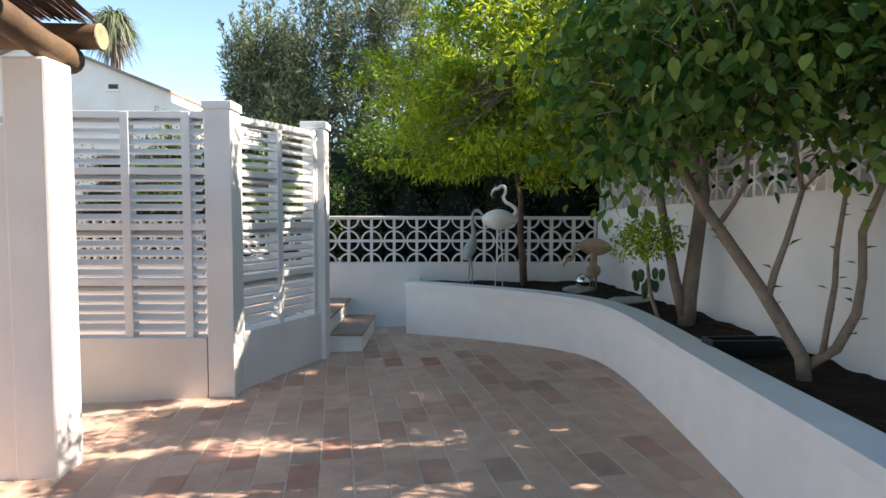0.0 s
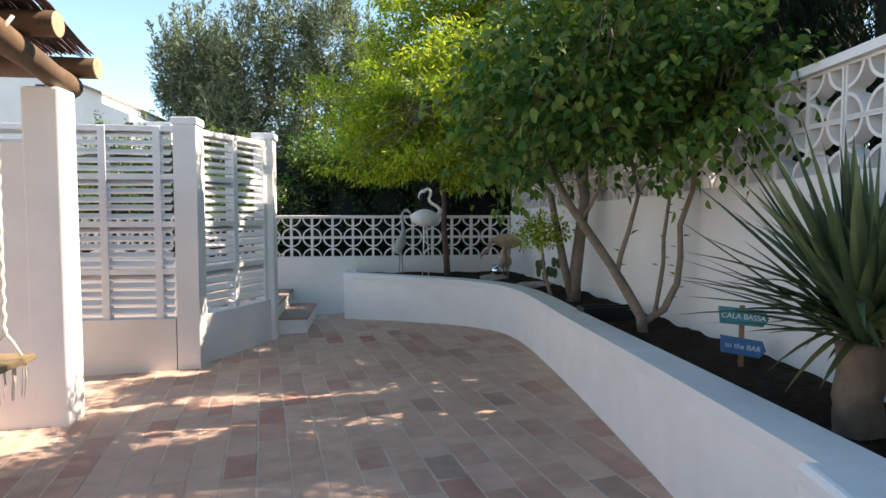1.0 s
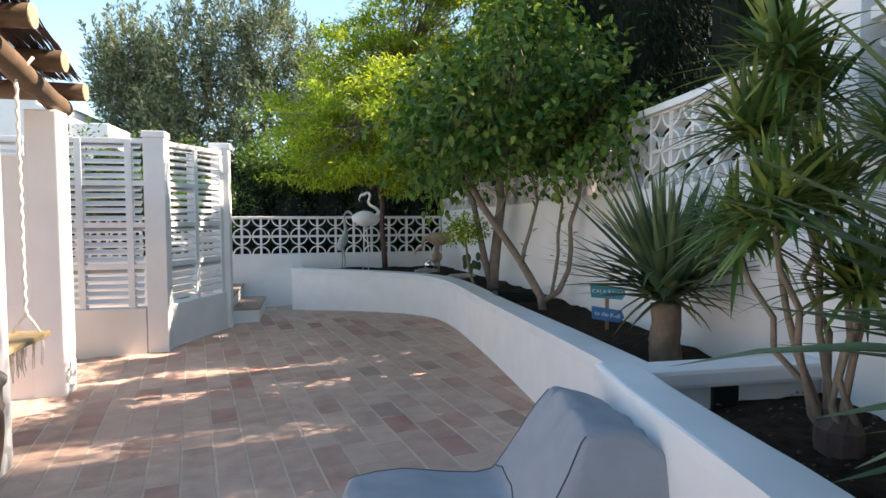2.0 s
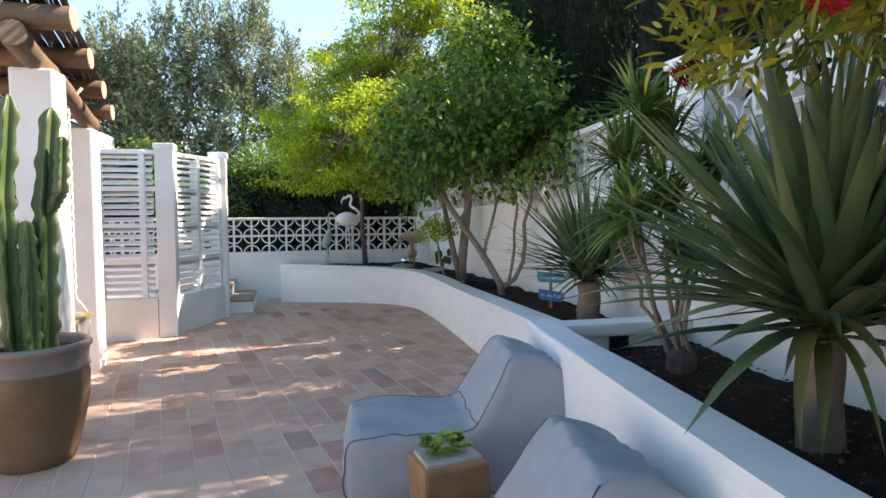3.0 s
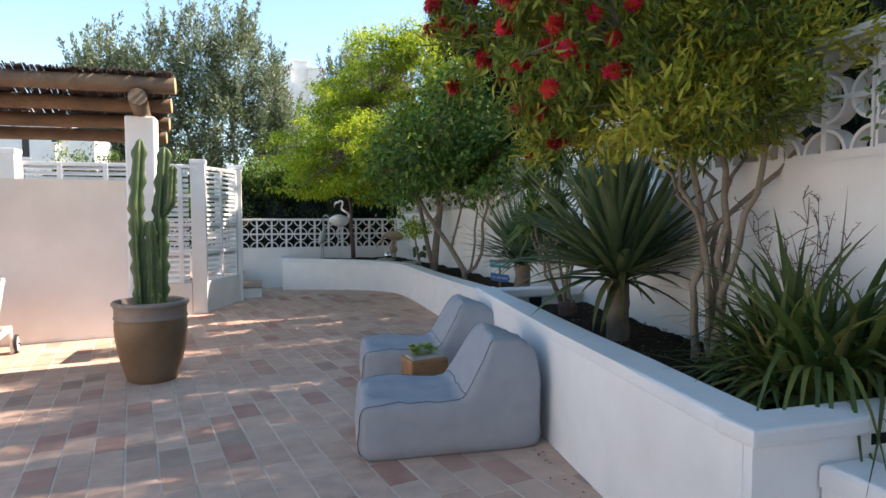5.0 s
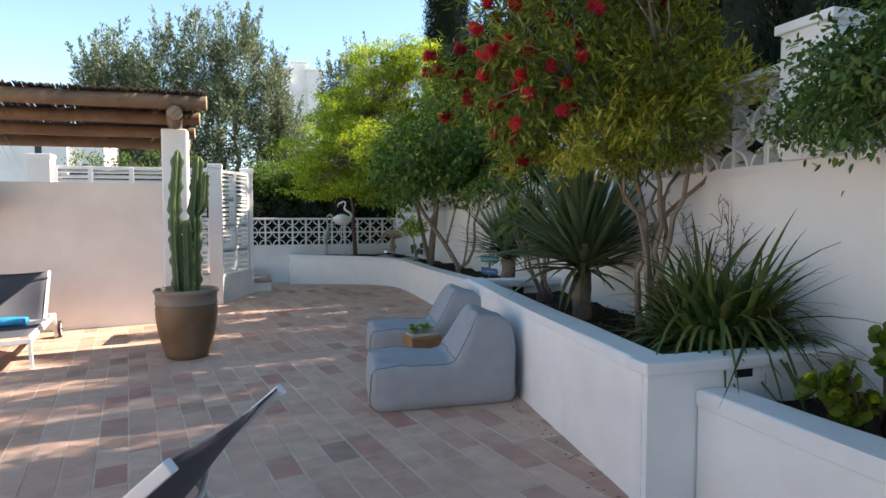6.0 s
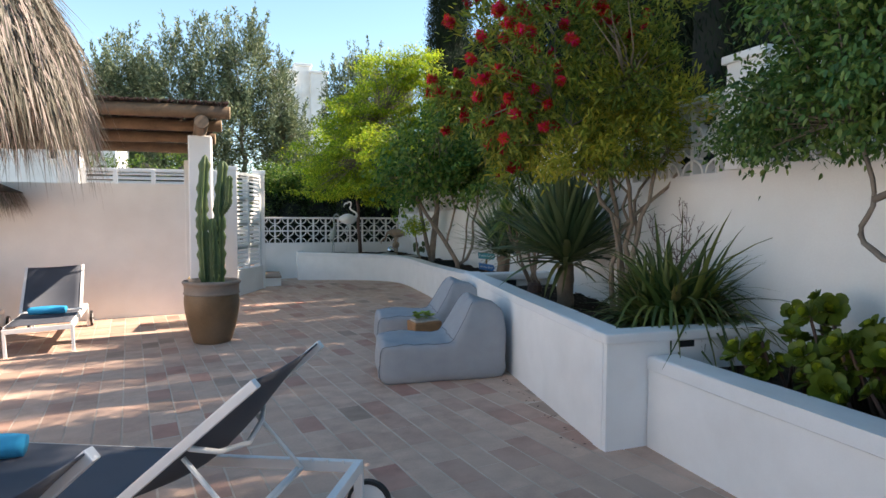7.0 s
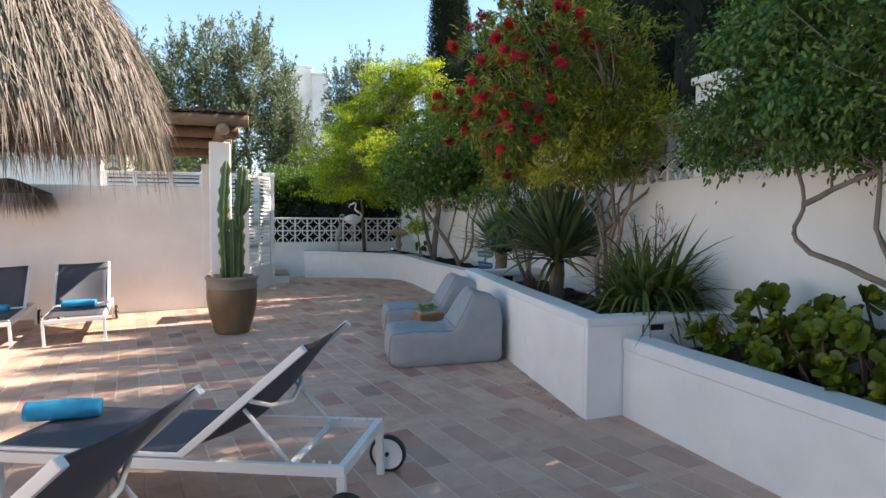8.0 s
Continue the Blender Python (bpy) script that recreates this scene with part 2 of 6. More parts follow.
def box(bm, x0, x1, y0, y1, z0, z1, bevel=0.0, m=None):
    g = bmesh.ops.create_cube(bm, size=1.0, matrix=Matrix.LocRotScale(((x0 + x1) / 2, (y0 + y1) / 2, (z0 + z1) / 2), None, (x1 - x0, y1 - y0, z1 - z0)))
    vs = g["verts"]
    if bevel:
        es = list({e for v in vs for e in v.link_edges})
        r = bmesh.ops.bevel(bm, geom=es, offset=bevel, segments=2, profile=0.6, affect="EDGES", clamp_overlap=True)
        vs = list({v for f in r["faces"] for v in f.verts} | {v for v in vs if v.is_valid})
    if m is not None:
        bmesh.ops.transform(bm, matrix=m, verts=[v for v in vs if v.is_valid])
    return vs


def tube_data(pts, radii, sides=8, cap=True, twist=0.0, wobble=0.0, rnd=None):
    """Verts and faces of a tapered tube along the points."""
    pts = [Vector(p) for p in pts]
    V, F = [], []
    up = Vector((0.31, 0.2, 1)).normalized()
    for i, p in enumerate(pts):
        t = (pts[min(i + 1, len(pts) - 1)] - pts[max(i - 1, 0)]).normalized()
        a = t.cross(up)
        if a.length < 1e-3:
            a = t.cross(Vector((1, 0, 0)))
        a.normalize()
        b = t.cross(a)
        for k in range(sides):
            w = 2 * math.pi * k / sides + twist * i
            r = radii[i] * (1 + (rnd.uniform(-wobble, wobble) if rnd else 0))
            V.append(p + a * (math.cos(w) * r) + b * (math.sin(w) * r))
    for i in range(len(pts) - 1):
        for k in range(sides):
            q = i * sides
            F.append((q + k, q + (k + 1) % sides, q + sides + (k + 1) % sides, q + sides + k))
    if cap:
        F.append(tuple(range(sides - 1, -1, -1)))
        F.append(tuple(range((len(pts) - 1) * sides, len(pts) * sides)))
    return V, F


def join_data(parts):
    V, F = [], []
    for v, f in parts:
        o = len(V)
        V += v
        F += [tuple(i + o for i in q) for q in f]
    return V, F


def tube(name, pts, radii, mat, parent=None, label="", sides=10, **k):
    V, F = tube_data(pts, radii, sides, **k)
    return link(name, V, F, mat, parent, label, smooth=True)


def spun(name, profile, mat, parent=None, label="", sides=40):
    """A body turned about z from (radius, height) pairs."""
    V, F = [], []
    for r, z in profile:
        for k in range(sides):
            w = 2 * math.pi * k / sides
            V.append((r * math.cos(w), r * math.sin(w), z))
    for i in range(len(profile) - 1):
        for k in range(sides):
            q = i * sides
            F.append((q + k, q + (k + 1) % sides, q + sides + (k + 1) % sides, q + sides + k))
    return link(name, V, F, mat, parent, label, smooth=True)


def fast_mesh(name, V, counts, loops, mat, smooth=False):
    """A mesh from numpy arrays: verts, corners of each face, and vertex indices."""
    me = bpy.data.meshes.new(name)
    me.vertices.add(len(V))
    me.vertices.foreach_set("co", np.asarray(V, np.float32).ravel())
    me.loops.add(len(loops))
    me.loops.foreach_set("vertex_index", np.asarray(loops, np.int32))
    me.polygons.add(len(counts))
    starts = np.concatenate([[0], np.cumsum(counts)[:-1]]).astype(np.int32)
    me.polygons.foreach_set("loop_start", starts)
    me.update(calc_edges=True)
    me.materials.append(mat)
    return me


def leaves(name, centres, ways, normals, length, width, mat, parent=None, label="", fold=0.25, seed=1, jitter=0.3, fine=False):
    """One mesh of many small folded leaves, each of two quads, from arrays of places, directions and normals."""
    r = np.random.RandomState(seed)
    n = len(centres)
    ways = ways / (np.linalg.norm(ways, axis=1, keepdims=True) + 1e-9)
    side = np.cross(ways, normals)
    side /= np.linalg.norm(side, axis=1, keepdims=True) + 1e-9
    nor = np.cross(side, ways)
    L = (length * (1 + jitter * (r.rand(n, 1) * 2 - 1)))
    W = (width * (1 + jitter * (r.rand(n, 1) * 2 - 1))) / 2
    base, tip = centres, centres + ways * L - nor * L * 0.12
    mid = centres + ways * L * 0.5
    a, b = mid + side * W + nor * W * fold, mid - side * W + nor * W * fold
    if fine:
        def at(u, w, s):
            return centres + ways * L * u + side * W * w * s + nor * (W * w * fold * abs(s) - L * 0.2 * u * u)
        rows = [base] + [at(u, w, s) for u, w in ((0.22, 0.85), (0.5, 1.0), (0.78, 0.62)) for s in (1, 0, -1)] + [at(1.0, 0.0, 0)]
        V = np.stack(rows, 1).reshape(-1, 3)
        quads = [1, 4, 5, 2, 2, 5, 6, 3, 4, 7, 8, 5, 5, 8, 9, 6]
        tris = [0, 1, 2, 0, 2, 3, 7, 10, 8, 8, 10, 9]
        i = np.arange(n)[:, None] * 11
        loops = np.concatenate([i + np.array(quads)[None], i + np.array(tris)[None]], 1).ravel()
        me = fast_mesh(name, V, np.tile([4, 4, 4, 4, 3, 3, 3, 3], n), loops, mat)
        me.shade_smooth()
        ob = new(name, me)
        if parent is not None:
            ob.parent = parent
        if label:
            ob["label"] = label
        return ob
    V = np.stack([base, a, tip, b], 1).reshape(-1, 3)
    i = np.arange(n)[:, None] * 4
    loops = np.concatenate([i + 0, i + 1, i + 2, i + 0, i + 2, i + 3], 1).ravel()
    me = fast_mesh(name, V, np.full(2 * n, 3), loops, mat)
    ob = new(name, me)
    if parent is not None:
        ob.parent = parent
    if label:
        ob["label"] = label
    return ob


def blades(name, roots, tips_dir, length, width, droop, mat, parent=None, label="", segs=5, seed=1, fold=0.3, sway=0.0):
    """Long strap or sword leaves: each a folded ribbon of segs pieces that bends down by droop."""
    r = np.random.RandomState(seed)
    n = len(roots)
    d = tips_dir / (np.linalg.norm(tips_dir, axis=1, keepdims=True) + 1e-9)
    side = np.cross(d, np.tile([0, 0, 1.0], (n, 1)) + 0.15 * (r.rand(n, 3) - 0.5))
    side /= np.linalg.norm(side, axis=1, keepdims=True) + 1e-9
    L = (length if np.ndim(length) else length * (0.75 + 0.5 * r.rand(n)))[:, None]
    D = (droop if np.ndim(droop) else droop * (0.4 + 1.2 * r.rand(n)))[:, None]
    S = (r.normal(size=n) * sway)[:, None]
    width = np.broadcast_to(np.asarray(width, float), (n,))[:, None]
    rows = []
    shape = np.array([0.75, 1.0, 0.95, 0.75, 0.45, 0.02]) if segs == 5 else np.concatenate([np.linspace(0.8, 1, 2), np.linspace(0.95, 0.02, segs - 1)])
    for k in range(segs + 1):
        u = k / segs
        c = roots + d * L * u - np.array([0, 0, 1.0]) * D * L * u * u + side * S * L * u * u
        up = np.cross(side, d)
        w = width * shape[k] / 2
        rows.append(np.stack([c + side * w + up * w * fold, c, c - side * w + up * w * fold], 1))
    V = np.stack(rows, 1).reshape(-1, 3)
    per = (segs + 1) * 3
    q = []
    for k in range(segs):
        a = k * 3
        q += [a, a + 1, a + 4, a + 3, a + 1, a + 2, a + 5, a + 4]
    loops = (np.arange(n)[:, None] * per + np.array(q)[None]).ravel()
    me = fast_mesh(name, V, np.full(n * segs * 2, 4), loops, mat)
    me.shade_smooth()
    ob = new(name, me)
    if parent is not None:
        ob.parent = parent
    if label:
        ob["label"] = label
    return ob


def clump_cloud(r, blobs, n_clumps, per, clump_size, shell=0.55):
    """Centres, outward directions and clump centres for a crown of uneven blobs (cx, cy, cz, rx, ry, rz)."""
    w = np.array([b[3] * b[4] * b[5] for b in blobs]) ** (2 / 3)
    pick = r.choice(len(blobs), n_clumps, p=w / w.sum())
    B = np.array(blobs)[pick]
    d = r.normal(size=(n_clumps, 3))
    d /= np.linalg.norm(d, axis=1, keepdims=True)
    rad = (shell + (1 - shell) * r.rand(n_clumps) ** 0.7) * (0.8 + 0.35 * r.rand(n_clumps))
    C = B[:, :3] + d * rad[:, None] * B[:, 3:]
    P = np.repeat(C, per, 0) + r.normal(size=(n_clumps * per, 3)) * np.asarray(clump_size)
    out = np.repeat(d, per, 0)
    return C, P, out


def crown(name, seed, blobs, n_clumps, per, clump_size, length, width, mat, parent, label="", hang=0.0, outward=0.6, shell=0.55, gaps=(), lace=None, fine=False):
    """Leaves in clumps over the blobs; gaps are lanes cut clear so sun streaks reach the floor (y, half width, lowest
    and highest z - x).
    """
    r = np.random.RandomState(seed)
    C, P, out = clump_cloud(r, blobs, n_clumps, per, clump_size, shell)
    for gy, half, lo, hi in gaps:
        s = P[:, 2] - P[:, 0]
        keep = (np.abs(P[:, 1] - gy) > half) | (s < lo) | (s > hi)
        P, out = P[keep], out[keep]
    if lace:
        size, limit, lo = lace
        s = P[:, 2] - P[:, 0]
        keep = np.array([q < lo or noise.noise((y / size, q / size / 1.6, 3.7)) < limit for y, q in zip(P[:, 1], s)])
        P, out = P[keep], out[keep]
    ways = out * outward + r.normal(size=P.shape) * 0.6 + np.array([0, 0, -hang])
    nor = out * 0.5 + np.array([0, 0, 0.8]) + r.normal(size=P.shape) * 0.45
    leaves(name, P, ways, nor, length, width, mat, parent, label, seed=seed, fine=fine)
    return C


def limbs(name, stems, C, mat, parent, seed, r0=0.018, every=1, sides=5, tip=0.004):
    """Twigs from the nearest stem points out to the clumps, joined into one mesh."""
    r = random.Random(seed)
    S = [Vector(p) for s in stems for p in s]
    data = []
    for c in C[::every]:
        c = Vector(c)
        s = min(S, key=lambda p: (p - c).length + max(0, p.z - c.z) * 0.7)
        m1 = s.lerp(c, 0.4) + Vector((r.uniform(-1, 1), r.uniform(-1, 1), r.uniform(-0.2, 1))) * (c - s).length * 0.12
        data.append(tube_data([s, m1, c], [r0, r0 * 0.65, tip], sides))
    V, F = join_data(data)
    return link(name, V, F, mat, parent, smooth=True)


def bent(p0, p1, n, wob, r):
    """Points from p0 to p1 with an uneven course."""
    p0, p1 = Vector(p0), Vector(p1)
    pts = []
    for i in range(n + 1):
        u = i / n
        f = math.sin(math.pi * u)
        pts.append(p0.lerp(p1, u) + Vector((r.uniform(-1, 1), r.uniform(-1, 1), r.uniform(-0.3, 0.3))) * wob * f)
    return pts


# ---------- ground, floor slab ----------
def sheet(name, mat, x0, x1, y0, y1, z, label, category):
    bm = bmesh.new()
    vs = [bm.verts.new(p) for p in ((x0, y0, z), (x1, y0, z), (x1, y1, z), (x0, y1, z))]
    bm.faces.new(vs)
    return tagged(part(name, bm, mat), label, category, kind="structure")


sheet("ground", EARTH, -600, 600, -600, 600, -0.75, "dry bare earth round the terrace and under the trees", "ground")

# curve of the low planting bed's face, from its free end round the bend and along the terrace
BED = [(-0.46, 7.80), (0.0, 7.55), (0.45, 7.23), (0.80, 6.98), (1.08, 6.72), (1.30, 6.46), (1.45, 6.17), (1.53, 5.80), (1.565, 5.3),
       (1.56, 4.7), (1.535, 3.9), (1.50, 3.1), (1.452, 2.2), (1.395, 1.4), (1.34, 0.75), (1.305, 0.40)]
HIGH = [(1.105, 0.41), (1.03, 0.0), (0.93, -0.8), (0.835, -1.5), (0.76, -2.1), (0.69, -2.8), (0.59, -3.76)]
LOW = [(0.885, -3.81), (0.90, -4.6), (0.925, -5.6), (0.93, -7.0), (0.93, -10.5)]
WALL = [(2.06, 8.45), (2.36, 5.6), (2.43, 3.6), (2.42, 2.0), (2.30, 0.7), (2.06, -0.6), (1.98, -2.0), (1.97, -3.5), (1.95, -10.5)]


def offset_line(line, d):
    """The plan line moved sideways by d, to the right of its course."""
    out = []
    for i, p in enumerate(line):
        a, b = Vector(line[max(i - 1, 0)]), Vector(line[min(i + 1, len(line) - 1)])
        t = (b - a).normalized()
        out.append((p[0] + t.y * d, p[1] - t.x * d))
    return out


def strip_wall(bm, line, d0, d1, z0, z1, ends=True):
    """A wall between two offsets of a plan line; z0 and z1 are functions of (x, y)."""
    A, B = offset_line(line, d0), offset_line(line, d1)
    rows = []
    for a, b in zip(A, B):
        rows.append([bm.verts.new((a[0], a[1], z0(*a))), bm.verts.new((a[0], a[1], z1(*a))), bm.verts.new((b[0], b[1], z1(*b))), bm.verts.new((b[0], b[1], z0(*b)))])
    for p, q in zip(rows, rows[1:]):
        for k in range(4):
            bm.faces.new((p[k], p[(k + 1) % 4], q[(k + 1) % 4], q[k]))
    if ends:
        bm.faces.new(rows[0])
        bm.faces.new(rows[-1][::-1])


def dense(line, step=0.12):
    out = []
    for a, b in zip(line, line[1:]):
        n = max(1, int(math.dist(a, b) / step))
        out += [(a[0] + (b[0] - a[0]) * i / n, a[1] + (b[1] - a[1]) * i / n) for i in range(n)]
    return out + [line[-1]]


def smooth_line(line, times=2):
    for _ in range(times):
        out = [line[0]]
        for a, b in zip(line, line[1:]):
            out += [(a[0] * 0.75 + b[0] * 0.25, a[1] * 0.75 + b[1] * 0.25), (a[0] * 0.25 + b[0] * 0.75, a[1] * 0.25 + b[1] * 0.75)]
        line = out + [line[-1]]
    return line


below = lambda x, y: ground_z(x, y) - 0.3
BED_TOP, HIGH_TOP, LOW_TOP, DIVIDER_TOP = 0.590, 0.773, 0.630, 0.755
bed_line = smooth_line(BED)


def bed_top(x, y):
    """The curved bed's coping lies level at its far end and rises towards the divider."""
    return BED_TOP + 0.10 * max(0.0, min(1.0, (4.0 - y) / 3.6)) ** 1.3


def planter(name, line, width, top, label, cap=0.075, lip=0.02, joint=0.0):
    """A rendered masonry bed wall with a thicker painted coping."""
    th = thing(name, Matrix(), label, "planter wall", kind="structure")
    level = top if callable(top) else lambda x, y: top
    bm = bmesh.new()
    strip_wall(bm, line, 0.0, -abs(width), below, lambda x, y: level(x, y) - cap - joint)
    part("wall_face", bm, WHITE_TRIM, th)
    if joint:
        bm = bmesh.new()
        strip_wall(bm, line, -0.007, -abs(width) + 0.007, lambda x, y: level(x, y) - cap - joint, lambda x, y: level(x, y) - cap)
        part("coping_joint", bm, JOINT_DARK, th, "thin dark open joint under the coping")
    bm = bmesh.new()
    strip_wall(bm, line, lip, -abs(width) - 0.005, lambda x, y: level(x, y) - cap, level)
    es = [e for e in bm.edges if all(abs(v.co.z - level(v.co.x, v.co.y)) < 1e-3 for v in e.verts)]
    bmesh.ops.bevel(bm, geom=es, offset=0.022, segments=3, profile=0.5, affect="EDGES", clamp_overlap=True)
    part("coping", bm, COPING, th, "white painted coping with rounded edges")
    return th


planter("planter_low_curved", bed_line, 0.20, bed_top, "white rendered curved bed wall with rounded painted coping")
planter("planter_high", HIGH, 0.195, HIGH_TOP, "white rendered taller bed wall with broad painted coping", cap=0.062, lip=0.004, joint=0.003)
planter("planter_front", LOW, 0.20, LOW_TOP, "white rendered lower bed wall with a dark joint under its coping", cap=0.085, lip=0.012, joint=0.006)

# cross walls between the beds, and the free end of the curved bed
bm = bmesh.new()
box(bm, 0.595, 2.0, -3.80, -3.65, -0.3, HIGH_TOP - 0.062)
tagged(part("planter_cross_wall", bm, WHITE_TRIM), "white rendered end wall of the taller bed", "planter wall", kind="structure")
bm = bmesh.new()
box(bm, 0.575, 2.0, -3.825, -3.64, HIGH_TOP - 0.062, HIGH_TOP + 0.003, 0.014)
tagged(part("planter_cross_coping", bm, COPING), "white painted coping on the taller bed's end", "coping", kind="structure")
bm = bmesh.new()
box(bm, 1.13, 2.30, 0.285, 0.42, -0.3, DIVIDER_TOP - 0.09)
tagged(part("planter_divider", bm, WHITE), "white rendered wall dividing the two beds", "planter wall", kind="structure")
bm = bmesh.new()
box(bm, 1.105, 2.34, 0.235, 0.435, DIVIDER_TOP - 0.09, DIVIDER_TOP, 0.022)
tagged(part("planter_divider_coping", bm, COPING), "bluish white coping on the wall between two beds", "coping", kind="structure")
bm = bmesh.new()
box(bm, -0.46, -0.30, 7.86, 8.38, -0.4, BED_TOP - 0.002)
tagged(part("planter_end_wall", bm, WHITE), "white rendered free end of the curved bed", "planter wall", kind="structure")


# ---------- soil in the beds ----------
def soil_bed(name, a, b, za, zb, label, nx=26, ny=120):
    """Uneven soil between two plan lines of equal count."""
    V, F = [], []
    A, B = dense(a, 0.1), dense(b, 0.1)
    m = 110
    def at(line, u):
        f = u * (len(line) - 1)
        i = min(int(f), len(line) - 2)
        w = f - i
        return line[i][0] * (1 - w) + line[i + 1][0] * w, line[i][1] * (1 - w) + line[i + 1][1] * w
    for i in range(m + 1):
        p, q = at(A, i / m), at(B, i / m)
        for k in range(nx + 1):
            s = k / nx
            x, y = p[0] * (1 - s) + q[0] * s, p[1] * (1 - s) + q[1] * s
            h = noise.noise((x * 4, y * 4, 3)) * 0.03 + noise.noise((x * 17, y * 17, 9)) * 0.015
            V.append((x, y, za * (1 - s) + zb * s + h))
    for i in range(m):
        for k in range(nx):
            q = i * (nx + 1) + k
            F.append((q, q + 1, q + nx + 2, q + nx + 1))
    return tagged(link(name, V, F, SOIL, smooth=True), label, "soil", kind="structure")


soil_bed("soil_low_bed", [(-0.3, 7.95), (0.55, 7.35), (1.2, 6.8), (1.6, 6.2), (1.7, 5.3), (1.7, 3.9), (1.64, 2.2), (1.54, 1.0), (1.48, 0.38)],
         [(-0.3, 8.36), (1.2, 8.4), (2.2, 8.4), (2.4, 5.9), (2.5, 4.6), (2.55, 3.3), (2.5, 2.2), (2.4, 1.0), (2.36, 0.38)], 0.50, 0.54, "dark moist soil in the curved bed")
soil_bed("soil_high_bed", [(1.25, 0.4), (1.15, -0.4), (0.98, -1.6), (0.78, -3.7)], [(2.35, 0.4), (2.15, -0.6), (2.1, -2.0), (2.1, -3.7)], 0.555, 0.60, "dark soil with chips in the taller bed")
soil_bed("soil_front_bed", [(1.0, -3.75), (1.05, -5.6), (1.08, -8.0), (1.08, -10.4)], [(2.1, -3.75), (2.1, -5.6), (2.1, -8.0), (2.1, -10.4)], 0.50, 0.52, "dark soil in the lower front bed")


def pebbles(name, n, place, size, mat, label):
    r = random.Random(31)
    data = []
    for _ in range(n):
        x, y, z = place(r)
        s = size * r.uniform(0.25, 0.8)
        V, F = tube_data([(x - s, y, z), (x, y + s * r.uniform(-0.4, 0.4), z + s * 0.3), (x + s, y + s * r.uniform(-0.8, 0.8), z)], [s * 0.35, s * 0.6, s * 0.3], 5)
        data.append((V, F))
    V, F = join_data(data)
    return tagged(link(name, V, F, mat), label, "soil chips", kind="stuff")


pebbles("bark_chips", 700, lambda r: (lambda u, s: ((1.2 - 0.4 * u) * (1 - s) + 2.1 * s, 0.3 - 3.9 * u, 0.566 + 0.045 * s))(r.random(), r.random()), 0.014,
        material("chips", (0.11, 0.085, 0.065), rough=0.9, vary=0.4, spread=0.8), "small dark bark chips and grit on the soil")


# ---------- lattice boundary wall at the far end ----------
LAT_A = math.atan(0.033)
lat_m = pose(-0.65, 8.362, 0, 0, 0, math.degrees(LAT_A))     # local x runs along the wall, from the third joint


def lattice_block(size, depth, name="block"):
    """A pierced square block: frame and four quarter rings that bow inwards from its corners."""
    bm = bmesh.new()
    t = size * 0.055
    h = size / 2
    for x0, x1, z0, z1 in ((-h, h, -h, -h + t), (-h, h, h - t, h), (-h, -h + t, -h + t, h - t), (h - t, h, -h + t, h - t)):
        box(bm, x0, x1, -depth / 2, depth / 2, z0, z1)
    R, w, n = size * 0.47, size * 0.065, 8
    for sx, sz in ((-1, -1), (1, -1), (1, 1), (-1, 1)):
        rows = []
        for i in range(n + 1):
            a = math.pi / 2 * i / n
            row = []
            for rr in (R - w, R):
                for y in (-depth / 2 + 0.004, depth / 2 - 0.004):
                    row.append(bm.verts.new((sx * (h - math.cos(a) * rr), y, sz * (h - math.sin(a) * rr))))
            rows.append(row)
        for p, q in zip(rows, rows[1:]):
            for i, k in ((0, 1), (1, 3), (3, 2), (2, 0)):
                bm.faces.new((p[i], p[k], q[k], q[i]))
    me = bpy.data.meshes.new(name)
    bmesh.ops.recalc_face_normals(bm, faces=bm.faces[:])
    bm.to_mesh(me)
    bm.free()
    me.materials.append(LATTICE)
    return me


block_me = lattice_block(0.298, 0.09)
lat = thing("wall_lattice_far", lat_m, "white boundary wall with two rows of pierced ring blocks", "wall", kind="structure")
bm = bmesh.new()
box(bm, -5.5, 2.95, -0.02, 0.16, -0.7, 0.772)
part("wall_base", bm, WHITE, lat)
bm = bmesh.new()
box(bm, -5.5, 2.71, -0.035, 0.125, 1.372, 1.40, 0.006)
part("wall_cap", bm, LATTICE, lat)
for i in range(-18, 9):
    for k in range(2):
        ob = new("block", block_me)
        ob.parent = lat
        ob.location = (0.15 + 0.3 * i, 0.045, 0.772 + 0.15 + 0.3 * k)

# ---------- right boundary wall with its own lattice ----------
wall_line = smooth_line(WALL)
solid_top = lambda x, y: 1.70 - 0.0277 * y
cap_lift = lambda y: 0.04 * max(0.0, min(1.0, (-0.2 - y) / 2.0))
bm = bmesh.new()
strip_wall(bm, wall_line, 0.0, -0.2, lambda x, y: -0.5, solid_top)
right = thing("wall_east", Matrix(), "tall white rendered boundary wall topped with pierced blocks", "wall", kind="structure")
part("wall_base", bm, WHITE, right)
bm = bmesh.new()
strip_wall(bm, wall_line, 0.03, -0.19, lambda x, y: solid_top(x, y) + 0.575 + cap_lift(y), lambda x, y: solid_top(x, y) + 0.625 + cap_lift(y))
part("wall_cap", bm, WHITE_TRIM, right)
big_me = lattice_block(0.293, 0.10)
run = dense(wall_line, 0.01)
length = [0.0]
for a, b in zip(run, run[1:]):
    length.append(length[-1] + math.dist(a, b))
s, j = 0.15, 0
